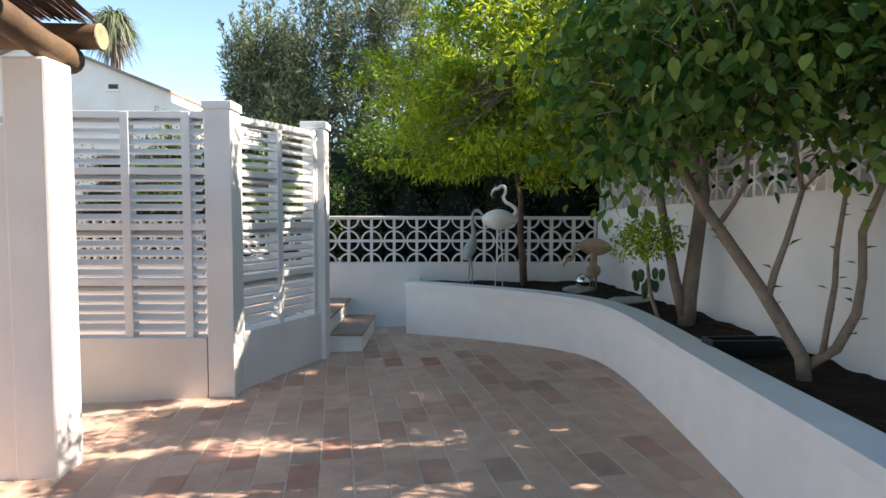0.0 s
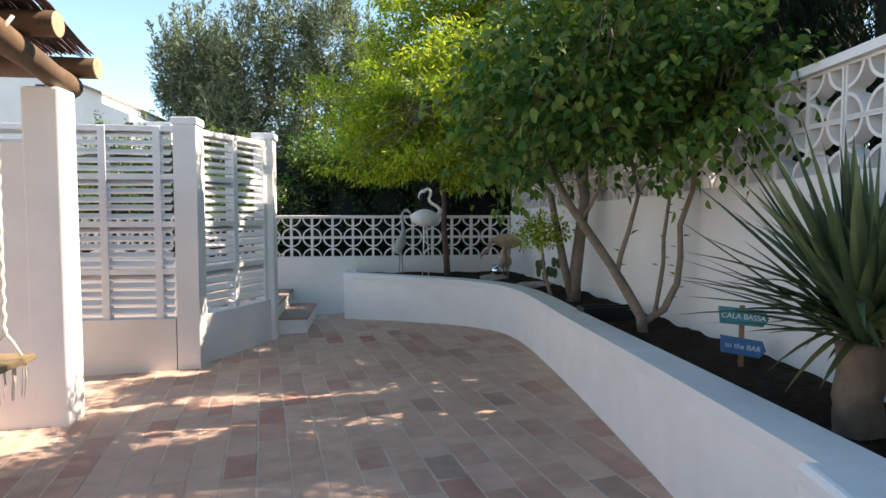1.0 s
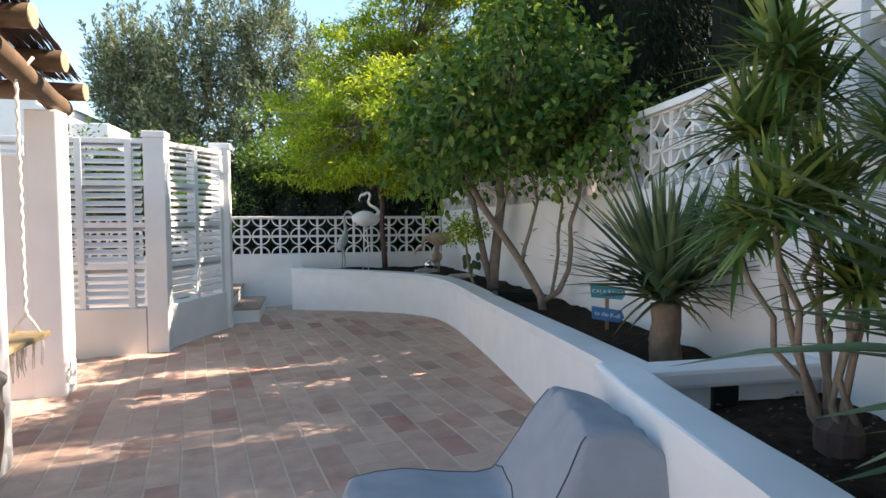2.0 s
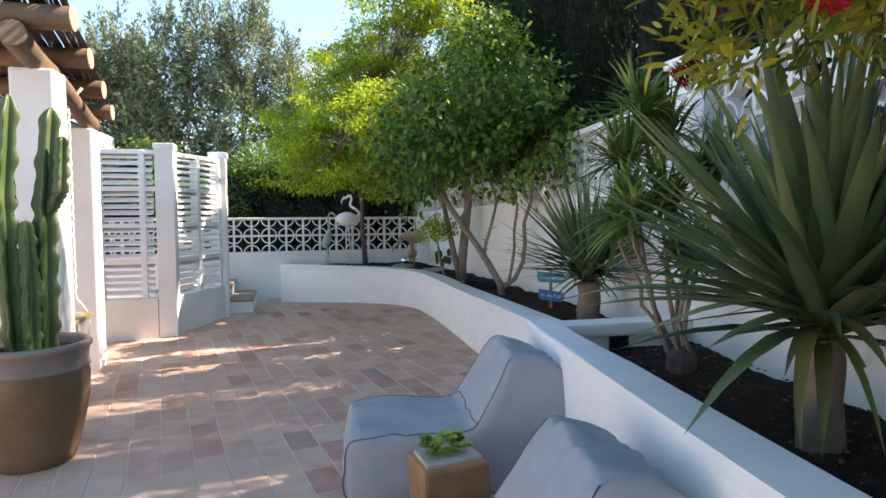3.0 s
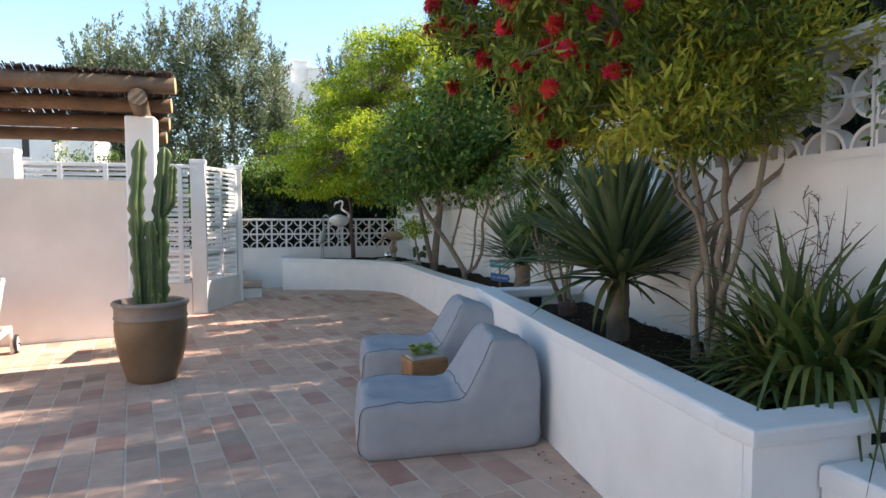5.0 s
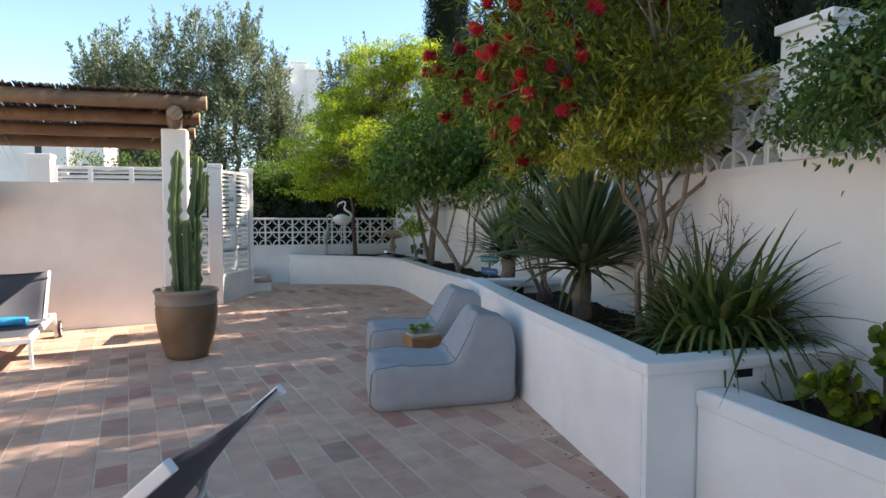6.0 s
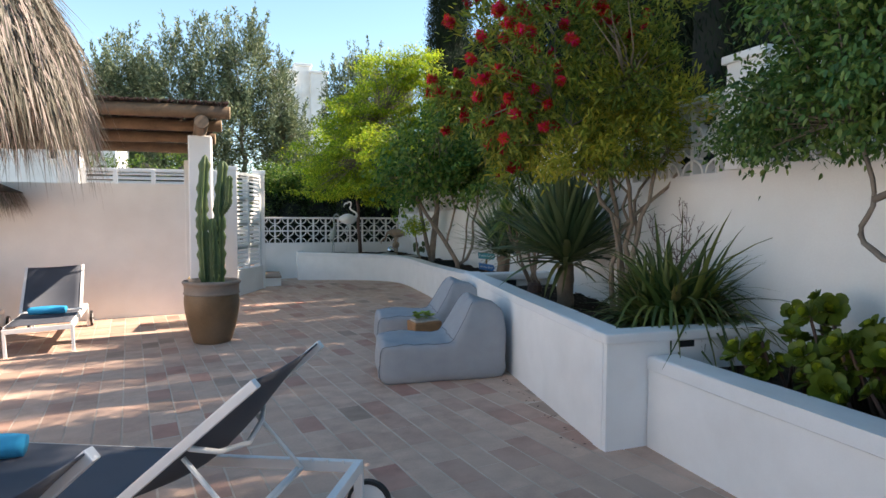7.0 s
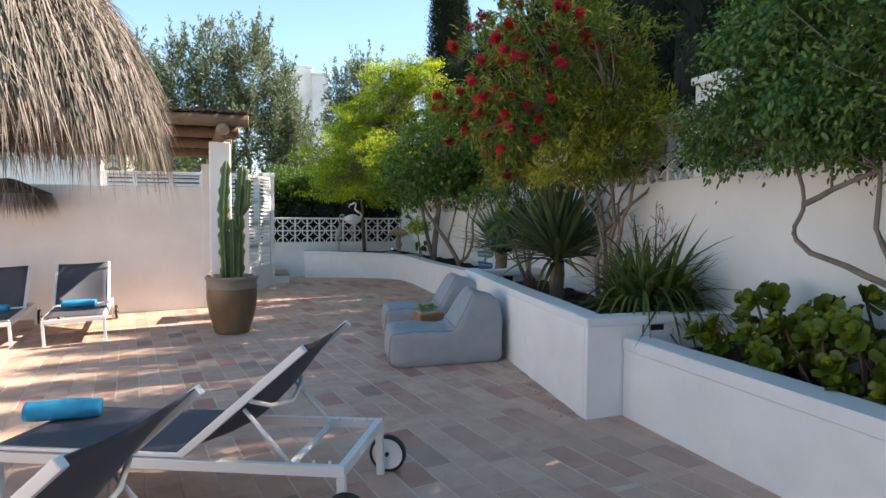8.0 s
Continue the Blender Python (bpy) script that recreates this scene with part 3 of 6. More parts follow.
while s < length[-1] - 0.15:
    while length[j] < s:
        j += 1
    p, q = Vector(run[j - 1]), Vector(run[min(j + 8, len(run) - 1)])
    ang = math.degrees(math.atan2(q.y - p.y, q.x - p.x))
    for k in range(2):
        ob = new("block", big_me)
        ob.parent = right
        ob.matrix_local = pose(p.x - 0.0 + 0.07, p.y, solid_top(p.x, p.y) + 0.143 + 0.288 * k + cap_lift(p.y), 0, 0, ang)
    s += 0.296
bm = bmesh.new()
strip_wall(bm, [q for q in wall_line if q[1] < -0.2], 0.0, -0.2, lambda x, y: solid_top(x, y) - 0.005, lambda x, y: solid_top(x, y) + 0.002 + cap_lift(y))
part("wall_step", bm, WHITE, right)
for y, top in ((0.18, 2.46), (-3.44, 2.66)):
    x = 2.19 if y > -1 else 1.98
    bm = bmesh.new()
    box(bm, x - 0.10, x + 0.2, y - 0.18, y + 0.18, solid_top(x, y) + cap_lift(y), top - 0.06)
    part("pier", bm, WHITE, right)
    bm = bmesh.new()
    box(bm, x - 0.13, x + 0.23, y - 0.21, y + 0.21, top - 0.06, top, 0.01)
    part("pier_cap", bm, WHITE_TRIM, right)

# ---------- louvred screens ----------
def pillar(name, x0, x1, y0, y1, top, label, cap=0.012, mat=WHITE):
    th = thing(name, Matrix(), label, "pillar", kind="structure")
    bm = bmesh.new()
    box(bm, x0, x1, y0, y1, -0.6, top - 0.07 if cap else top, 0.008 if cap else 0.018)
    part("shaft", bm, mat, th)
    if not cap:
        return th
    bm = bmesh.new()
    box(bm, x0 - cap, x1 + cap, y0 - cap, y1 + cap, top - 0.07, top, 0.008)
    part("cap", bm, WHITE_TRIM, th)
    return th


def louvre_screen(name, m, length, posts, label, z_wall=0.41, z_top=2.25):
    """A low rendered wall carrying four bays of tilted concrete slats between upright posts. Local x runs along it."""
    th = thing(name, m, label, "louvre screen", kind="structure")
    bm = bmesh.new()
    box(bm, 0, length, 0.0, 0.17, -0.6, z_wall)
    part("low_wall", bm, WHITE, th)
    bays = 4
    rail = 0.055
    step = (z_top - z_wall) / bays
    for i in range(1, bays + 1):
        bm = bmesh.new()
        box(bm, 0, length, 0.03, 0.13, z_wall + i * step - rail / 2, z_wall + i * step + rail / 2, 0.004)
        part("rail", bm, WHITE_TRIM, th)
    for x in posts:
        bm = bmesh.new()
        box(bm, x - 0.035, x + 0.035, 0.024, 0.136, z_wall, z_top + 0.02, 0.004)
        part("post", bm, WHITE_TRIM, th)
    spans = [(a + 0.03, b - 0.03) for a, b in zip([0.0] + posts, posts + [length]) if b - a > 0.08]
    cache = {}
    for i in range(bays):
        n = 5
        for k in range(n):
            z = z_wall + i * step + rail / 2 + (step - rail) * (k + 0.62) / n
            for a, b in spans:
                key = round(b - a, 4)
                if key not in cache:
                    bm = bmesh.new()
                    box(bm, -key / 2, key / 2, -0.045, 0.045, -0.010, 0.010, 0.003, pose(0, 0, 0, 27))
                    me = bpy.data.meshes.new("slat")
                    bmesh.ops.recalc_face_normals(bm, faces=bm.faces[:])
                    bm.to_mesh(me)
                    bm.free()
                    me.materials.append(WHITE_TRIM)
                    cache[key] = me
                ob = new("slat", cache[key])
                ob.parent = th
                ob.location = ((a + b) / 2, 0.08, z + rng.uniform(-0.004, 0.004))
                ob.rotation_euler = (0, radians(rng.uniform(-0.5, 0.5)), 0)
    return th


# front screen: from its far pier to the tall pillar
screen_len = 2.36
louvre_screen("screen_front", pose(-4.32, 5.13, 0, 0, 0, 1.6), screen_len, [0.06, 0.56, 1.17, 1.715, 2.21], "white louvred concrete screen on a low wall, sun behind")
pillar("pillar_screen", -1.955, -1.735, 5.20, 5.46, 2.36, "white rendered square pillar between two louvred screens")
pillar("pillar_screen_left", -4.62, -4.30, 5.05, 5.35, 2.45, "white rendered pier at the screen's outer end")
pillar("pillar_screen_end", -1.44, -1.215, 6.50, 6.76, 2.375, "white rendered slim end pillar of the louvred screen", 0.02)
side_dir = math.degrees(math.atan2(6.55 - 5.40, -1.24 + 1.75))
louvre_screen("screen_side", pose(-1.75, 5.40, 0, 0, 0, side_dir), 1.26, [0.05, 0.60, 1.16], "white louvred concrete screen dappled with sun and shade")

# ---------- steps beside the screen ----------
def step_block(name, x0, x1, y0, y1, z0, z1, label):
    th = thing(name, Matrix(), label, "step", kind="structure")
    bm = bmesh.new()
    box(bm, x0, x1, y0, y1, z0 - 0.3, z1 - 0.03, 0.004)
    part("riser", bm, WHITE, th)
    bm = bmesh.new()
    box(bm, x0 - 0.005, x1 + 0.012, y0 - 0.012, y1, z1 - 0.03, z1, 0.005)
    part("tread", bm, STEP_CLAY, th, "worn clay tread")
    return th


step_block("step_lower", -1.24, -0.885, 6.84, 8.10, -0.08, 0.135, "white step with worn clay tread by the screen")
step_block("step_upper", -2.3, -1.235, 6.84, 8.34, -0.08, 0.32, "clay-topped upper step leading behind the screen")

# ---------- left wall, pillars and pergola ----------
bm = bmesh.new()
box(bm, -7.5, -2.44, 3.603, 3.83, -0.6, 1.94, 0.006)
tagged(part("wall_west", bm, WHITE), "white rendered garden wall under the pergola with sunlit foot", "wall", kind="structure")
pillar("pillar_pergola_far", -2.49, -2.235, 3.60, 3.86, 2.328, "white rendered pergola pillar with worn edges", 0.0)
pillar("pillar_pergola_near", -2.255, -1.97, 1.68, 1.96, 2.505, "white rendered pergola pillar behind the big pot", 0.0)

pergola = thing("pergola", Matrix(), "rustic pergola of round pine logs under a dark reed mat", "pergola")
slope_z = lambda y: 2.62 - 0.046 * (y - 1.5)


def log(name, p0, p1, r, parent, label=""):
    pts = [Vector(p0).lerp(Vector(p1), i / 8) + Vector((0, rng.uniform(-0.008, 0.008), rng.uniform(-0.008, 0.008))) for i in range(9)]
    ob = tube(name, pts, [r * rng.uniform(0.94, 1.04) for _ in pts], LOG, parent, label, 14, cap=False)
    for e, (a, b) in enumerate(((pts[0], pts[1]), (pts[-1], pts[-2]))):
        d = (a - b).normalized()
        V, F = tube_data([a - d * 0.004, a + d * 0.003], [r * 0.99, r * 0.93], 14)
        # cross logs get the sunlit-coloured end, the carrier log the darker one
        link("log_end", V, F, LOG_END if name == "carrier_log" else LOG_END_SUNLIT, ob)
    return ob


log("carrier_log", (-2.05, 1.20, 2.62), (-2.338, 4.03, 2.395), 0.088, pergola, "round pine carrier log resting on the pillars")
for y, x_end, z in ((1.30, -1.72, 2.755), (2.20, -1.86, 2.690), (3.10, -1.99, 2.620), (4.02, -2.137, 2.552)):
    log("cross_log", (-6.6, y + 0.02, z), (x_end, y, z), 0.083, pergola, "round pine cross log")
# reed mat: many thin stems laid along y over the logs, ragged at both ends
data = []
rr = random.Random(5)
x = -6.6
while x < -1.74:
    y0, y1 = 1.23 + rr.uniform(-0.06, 0.06), 4.04 + rr.uniform(-0.06, 0.05)
    r_ = rr.uniform(0.006, 0.011)
    pts = []
    for u in (0.0, 0.17, 0.33, 0.5, 0.66, 0.83, 1.0):
        y = y0 + (y1 - y0) * u
        sag = 0.022 * math.sin((y - 1.30) / 0.905 * math.pi) ** 2
        pts.append((x - 0.155 * (y - 1.3) + rr.uniform(-0.012, 0.012), y, 2.852 - 0.0745 * (y - 1.3) - sag + rr.uniform(0.0, 0.02)))
    data.append(tube_data(pts, [r_] * 6 + [r_ * 0.7], 4))
    x += rr.uniform(0.005, 0.0095)
V, F = join_data(data)
mat_ob = link("reed_mat", V, F, REED, pergola, "dark brown reed mat with ragged ends")
mat_ob["kind"] = "stuff"

# ---------- big pot with column cactus ----------
POT = (-1.95, 1.00)
pz = ground_z(*POT)
pot = thing("cactus_pot", pose(POT[0], POT[1], pz) @ Matrix.Diagonal((0.97, 0.97, 0.985, 1.0)), "large brown glazed pot with fluted pale rim, holding a cactus", "flower pot")
spun("body", [(0.0, 0.0), (0.205, 0.0), (0.228, 0.014), (0.250, 0.09), (0.280, 0.19), (0.306, 0.30), (0.324, 0.41), (0.331, 0.49), (0.331, 0.56), (0.322, 0.605)], POT_BODY, pot, "brown glazed pot body")
V, F = [], []
prof = [(0.322, 0.598), (0.334, 0.606), (0.332, 0.616), (0.324, 0.63), (0.323, 0.67), (0.325, 0.705), (0.334, 0.72), (0.349, 0.735), (0.351, 0.755), (0.337, 0.77), (0.312, 0.77), (0.297, 0.75), (0.29, 0.70)]
S = 96
for r, z in prof:
    for k in range(S):
        w = 2 * math.pi * k / S
        rr_ = r + (0.0045 * math.cos(w * 48) if 0.61 < z < 0.71 and r > 0.295 else 0)
        V.append((rr_ * math.cos(w), rr_ * math.sin(w), z))
for i in range(len(prof) - 1):
    for k in range(S):
        q = i * S
        F.append((q + k, q + (k + 1) % S, q + S + (k + 1) % S, q + S + k))
link("rim", V, F, POT_RIM, pot, "pale clay rim with fluting", smooth=True)
spun("soil_fill", [(0.0, 0.715), (0.15, 0.72), (0.287, 0.71)], SOIL, pot)


def cactus_column(name, base, pts, r0, parent, ribs=4, seed=0, lumps=0.12):
    """A ribbed column: deep ribs with wavy crests, rounded at its tip."""
    r = random.Random(seed)
    n, sides = 80, ribs * 10
    P = [Vector(p) for p in pts]
    V, F = [], []
    tw = r.uniform(0, 6)
    for i in range(n + 1):
        u = i / n
        f = u * (len(P) - 1)
        k = min(int(f), len(P) - 2)
        c = P[k].lerp(P[k + 1], f - k)
        end = min(1.0, math.sqrt(max(0.0, 1 - ((u - 0.93) / 0.07) ** 2)) if u > 0.93 else 1.0)
        wave = 1 + lumps * math.sin(u * 46 + seed) + lumps * 0.6 * math.sin(u * 83 + seed * 2)
        rad = r0 * (0.86 + 0.2 * math.sin(math.pi * min(1, u * 0.9 + 0.15))) * max(0.04, end)
        for j in range(sides):
            w = 2 * math.pi * j / sides + tw
            crest = abs(math.cos(w * ribs / 2)) ** 3.2
            q = rad * (0.27 + 0.72 * crest * (1 + (wave - 1) * crest ** 2))
            V.append(c + Vector((math.cos(w) * q, math.sin(w) * q, 0)))
    for i in range(n):
        for j in range(sides):
            q = i * sides
            F.append((q + j, q + (j + 1) % sides, q + sides + (j + 1) % sides, q + sides + j))
    F.append(tuple(range(n * sides, (n + 1) * sides)))
    return link(name, V, F, CACTUS, parent, smooth=True)


cactus = thing("column_cactus", pose(POT[0], POT[1], pz + 0.71), "tall green ribbed column cactus in the big pot", "cactus")
cactus_column("column", None, [(-0.06, -0.05, -0.06), (-0.085, -0.05, 0.5), (-0.095, -0.05, 0.95), (-0.05, -0.03, 1.56)], 0.068, cactus, 4, 3, 0.20)
cactus_column("column", None, [(0.085, 0.03, -0.06), (0.09, 0.03, 0.45), (0.10, 0.04, 0.9), (0.15, 0.05, 1.50)], 0.072, cactus, 4, 8, 0.18)
cactus_column("column", None, [(0.03, -0.07, -0.06), (0.035, -0.06, 0.35), (0.02, -0.05, 0.80)], 0.058, cactus, 4, 12, 0.15)
cactus_column("column", None, [(-0.0, 0.06, -0.06), (0.0, 0.06, 0.4), (-0.005, 0.05, 0.62)], 0.05, cactus, 4, 15, 0.12)
cactus_column("arm", None, [(0.13, 0.02, 0.85), (0.20, 0.0, 0.97), (0.225, -0.01, 1.32)], 0.045, cactus, 4, 21, 0.15)


# ---------- bean-bag loungers ----------
def bean_chair(name, m, label):
    """A soft lounger: a long plump seat and a leaning back, with dark piping round its side panels."""
    th = thing(name, m, label, "bean bag chair", "bean bag loungers")
    # outline in the side view: x to the back, z up
    prof = [(0.04, 0.0), (0.005, 0.05), (0.0, 0.16), (0.005, 0.28), (0.03, 0.335), (0.09, 0.347), (0.25, 0.350), (0.42, 0.345), (0.54, 0.332), (0.585, 0.345), (0.63, 0.42), (0.70, 0.545), (0.765, 0.665),
            (0.785, 0.695), (0.80, 0.705), (0.83, 0.70), (0.92, 0.675), (1.0, 0.63), (1.03, 0.56), (1.035, 0.38), (1.03, 0.20), (1.02, 0.05), (0.97, 0.0), (0.75, 0.0), (0.40, 0.0), (0.15, 0.0)]
    soft = []
    for a, b in zip(prof, prof[1:] + prof[:1]):
        soft += [(a[0] * 0.8 + b[0] * 0.2, a[1] * 0.8 + b[1] * 0.2), (a[0] * 0.2 + b[0] * 0.8, a[1] * 0.2 + b[1] * 0.8)]
    prof = soft
    m_ = len(prof)
    W, n = 0.66, 22
    c = Vector((0.64, 0.22))
    V, F = [], []

    def ring(u, shrink, bulge):
        s_ = 1 if u > 0 else -1
        for x, z in prof:
            x, z = c.x + (x - c.x) * shrink, c.y + (z - c.y) * shrink
            up = max(0.0, z - 0.36) / 0.34
            y = u * W / 2 * (1 - 0.20 * up ** 1.2) + s_ * bulge * (1 - 0.4 * up)
            fold = noise.noise((x * 5 + 3, y * 5, z * 5)) * 0.026 + noise.noise((x * 13, y * 13 + 5, z * 13)) * 0.014
            crumple = up ** 2 * (noise.noise((x * 9, y * 11 + 2, z * 7)) * 0.040 - 0.030 * (1 - u * u))
            plump = 0.014 * (1 - u * u) if z > 0.25 else 0.0
            V.append((x + fold * 0.8, y + fold * 0.4 * abs(u), max(0.0, z + plump + crumple + (fold if z > 0.06 else 0))))

    ring(-1, 0.35, 0.030)
    ring(-1, 0.70, 0.026)
    ring(-1, 0.92, 0.012)
    first = len(V) // m_
    for i in range(n + 1):
        u = i / n * 2 - 1
        ring(u if u else 1e-6, 1.0 - 0.018 * abs(u) ** 8, 0.0)
    ring(1, 0.92, 0.012)
    ring(1, 0.70, 0.026)
    ring(1, 0.35, 0.030)
    rows = len(V) // m_
    for i in range(rows - 1):
        for k in range(m_):
            q = i * m_
            F.append((q + k, q + (k + 1) % m_, q + m_ + (k + 1) % m_, q + m_ + k))
    F.append(tuple(range(m_ - 1, -1, -1)))
    F.append(tuple(range((rows - 1) * m_, rows * m_)))
    body = link("cushion_body", V, F, FABRIC, th, smooth=True)
    for s_, side in ((first, -0.002), (first + n, 0.002)):
        pts = [Vector(V[s_ * m_ + k]) for k in range(1, 27)]
        tube("piping", [p + Vector((0, side, 0.001)) for p in pts], [0.0026] * len(pts), PIPING, body, "dark piping seam", 6)
    crease = [Vector(V[(first + i) * m_ + 18]) + Vector((0, 0, 0.001)) for i in range(n + 1)]
    tube("crease_piping", crease, [0.003] * len(crease), PIPING, body, "dark seam where seat meets back", 6)
    return th


def on_floor(x, y, rz):
    g = Matrix.Rotation(-0.0356, 4, "Y")
    return Matrix.Translation((x, y, ground_z(x, y))) @ g @ Matrix.Rotation(radians(rz), 4, "Z")


bean_chair("bean_bag_lounger", on_floor(-0.375, -1.43, -8) @ Matrix.Diagonal((1.12, 1.05, 1.0, 1.0)), "grey-blue fabric bean bag lounger with dark piping, against the bed wall")
bean_chair("bean_bag_lounger", on_floor(-0.105, 0.07, -8) @ Matrix.Diagonal((1.15, 1.05, 1.0, 1.0)), "grey-blue fabric bean bag lounger beside a wooden stump")

# wooden block between them with little succulents
st_m = on_floor(0.30, -0.66, 6)
stump = thing("wooden_stump", st_m, "rough-sawn wooden block used as a side table", "side table")
bm = bmesh.new()
box(bm, -0.155, 0.155, -0.13, 0.13, 0.0, 0.345, 0.02)
bmesh.ops.subdivide_edges(bm, edges=bm.edges[:], cuts=3, use_grid_fill=True)
for v in bm.verts:
    v.co += v.co.normalized() * noise.noise(v.co * 9) * 0.012
part("block", bm, WOOD, stump)
tray = thing("succulent_tray", st_m @ pose(0, 0, 0.342), "shallow tray of small yellow-green succulents on the stump", "succulents")
bm = bmesh.new()
box(bm, -0.13, 0.13, -0.10, 0.10, 0.0, 0.02, 0.004)
part("tray", bm, STONE, tray)


def rosette_data(c, r, n, rnd, up=0.5, rings=3, tilt=None, wide=0.34, first=0):
    """A rosette of plump pointed leaves that grow from one heart."""
    q = (tilt or Vector((0, 0, 1))).to_track_quat("Z", "Y")
    c = Vector(c)
    V, F = [c], []
    for ring in range(first, rings):
        k = n - ring * 2
        for i in range(k):
            a = 2 * math.pi * (i + 0.5 * ring) / k + rnd.uniform(-0.28, 0.28)
            el = up * (0.35 + 0.55 * ring) + rnd.uniform(-0.2, 0.2)
            L = r * (1 - 0.17 * ring) * rnd.uniform(0.75, 1.12)
            d = Vector((math.cos(a) * math.cos(el), math.sin(a) * math.cos(el), math.sin(el)))
            s = Vector((-math.sin(a), math.cos(a), 0))
            nn = d.cross(s)
            w = L * wide
            b = len(V)
            pts = [(0.25, 0.30), (0.52, 0.62), (0.80, 1.0), (0.96, 0.68), (1.03, 0.12)]
            for u, ww in pts:
                bend = nn * (0.12 * L * u * u)
                V += [c + q @ (d * L * u + s * w * ww + bend + nn * 0.10 * L * ww), c + q @ (d * L * u + bend - nn * 0.02 * L), c + q @ (d * L * u - s * w * ww + bend + nn * 0.10 * L * ww)]
            F += [(0, b + 1, b), (0, b + 2, b + 1)]
            for j in range(len(pts) - 1):
                g = b + j * 3
                F += [(g, g + 1, g + 4, g + 3), (g + 1, g + 2, g + 5, g + 4)]
    return [(V, F)]


r_ = random.Random(4)
for i in range(24):
    V, F = rosette_data((r_.uniform(-0.10, 0.10), r_.uniform(-0.07, 0.07), 0.03 + r_.uniform(0, 0.05)), r_.uniform(0.026, 0.044), 7, r_)[0]
    link("rosette", V, F, SUCCULENT, tray, smooth=True)


# ---------- sun loungers ----------
def sun_lounger(name, m, label, group, raise_deg=39.0, towel=None):
    """White aluminium lounger; local x from head to foot, y across, z from the floor."""
    th = thing(name, m, label, "sun lounger", group)
    L, W, H = 1.95, 0.71, 0.332
    def bar(nm, x0, x1, y0, y1, z0, z1, parent=th, mm=None):
        bm = bmesh.new()
        box(bm, x0, x1, y0, y1, z0, z1, 0.006, mm)
        return part(nm, bm, ALU, parent)
    for y0 in (0.012, W - 0.040):
        bar("sling_rail", 0.86, L - 0.01, y0, y0 + 0.028, H + 0.006, H + 0.026)
    fr = bar("side_rail", 0, L, 0, 0.035, H - 0.055, H)
    bar("side_rail", 0, L, W - 0.035, W, H - 0.055, H)
    bar("end_rail", 0, 0.04, 0.035, W - 0.035, H - 0.055, H)
    bar("end_rail", L - 0.04, L, 0.035, W - 0.035, H - 0.055, H)
    bar("cross_bar", 0.30, 0.325, 0.035, W - 0.035, H - 0.05, H - 0.025)
    for x in (0.0, L - 0.045):
        for y in (0.0, W - 0.035):
            bar("leg", x, x + 0.045, y, y + 0.035, 0.0, H - 0.055)
    # wheels at the head end, outside the legs
    for y in (-0.03, W + 0.03):
        wh = new("wheel")
        wh.parent = th
        wh.location = (-0.012, y, 0.109)
        V, F = [], []
        for k in range(36):
            a = 2 * math.pi * k / 36
            for rr2, yy in ((0.109, -0.014), (0.109, 0.014), (0.092, 0.018), (0.092, -0.018)):
                V.append((math.cos(a) * rr2, yy, math.sin(a) * rr2))
        for k in range(36):
            q, w = k * 4, ((k + 1) % 36) * 4
            for i in range(4):
                F.append((q + i, q + (i + 1) % 4, w + (i + 1) % 4, w + i))
        link("tyre", V, F, RUBBER, wh, "black rubber tyre", smooth=False)
        V, F = tube_data([(0, -0.013, 0), (0, 0.013, 0)], [0.093, 0.093], 36)
        link("rim", V, F, ALU, wh, "white wheel disc")
        V, F = tube_data([(0, -0.03, 0), (0, 0.03, 0)], [0.012, 0.012], 10)
        link("axle", V, F, RUBBER, wh)
    # seat sling
    hinge = 0.86
    n = 14
    V, F = [], []
    for i in range(n + 1):
        x = hinge + 0.02 + (L - 0.03 - hinge) * i / n
        for k in range(9):
            y = 0.03 + (W - 0.06) * k / 8
            V.append((x, y, H + 0.024 - 0.016 * math.sin(math.pi * k / 8) * math.sin(math.pi * i / n)))
    for i in range(n):
        for k in range(8):
            q = i * 9 + k
            F.append((q, q + 1, q + 10, q + 9))
    sl = link("seat_sling", V, F, SLING, th, "anthracite woven sling seat", smooth=True)
    so = sl.modifiers.new("thick", "SOLIDIFY")
    so.thickness = 0.006
    # back rest, swung up about the hinge
    back = new("backrest")
    back.parent = th
    back_m = pose(hinge, 0, H + 0.02) @ Matrix.Rotation(radians(raise_deg), 4, "Y")
    back.matrix_local = back_m
    BL = 0.87
    for y0 in (0.0, W - 0.035):
        bm = bmesh.new()
        box(bm, -BL, 0.0, y0, y0 + 0.035, -0.02, 0.02, 0.005)
        part("back_rail", bm, ALU, back)
    bm = bmesh.new()
    box(bm, -0.03, 0.0, 0.035, W - 0.035, -0.02, 0.02, 0.005)
    part("back_rail", bm, ALU, back)
    V, F = [], []
    for i in range(n + 1):
        x = -BL + 0.005 + (BL - 0.01) * i / n
        for k in range(9):
            y = 0.03 + (W - 0.06) * k / 8
            V.append((x, y, 0.008 - (0.105 * math.sin(math.pi * k / 8)) * (0.12 + 0.88 * math.sin(math.pi * (1 - i / n) ** 0.7) if i < n else 0.12)))
    for i in range(n):
        for k in range(8):
            q = i * 9 + k
            F.append((q, q + 1, q + 10, q + 9))
    bs = link("back_sling", V, F, SLING, back, "anthracite woven sling, sagging between its rails", smooth=True)
    bs.modifiers.new("thick", "SOLIDIFY").thickness = 0.006
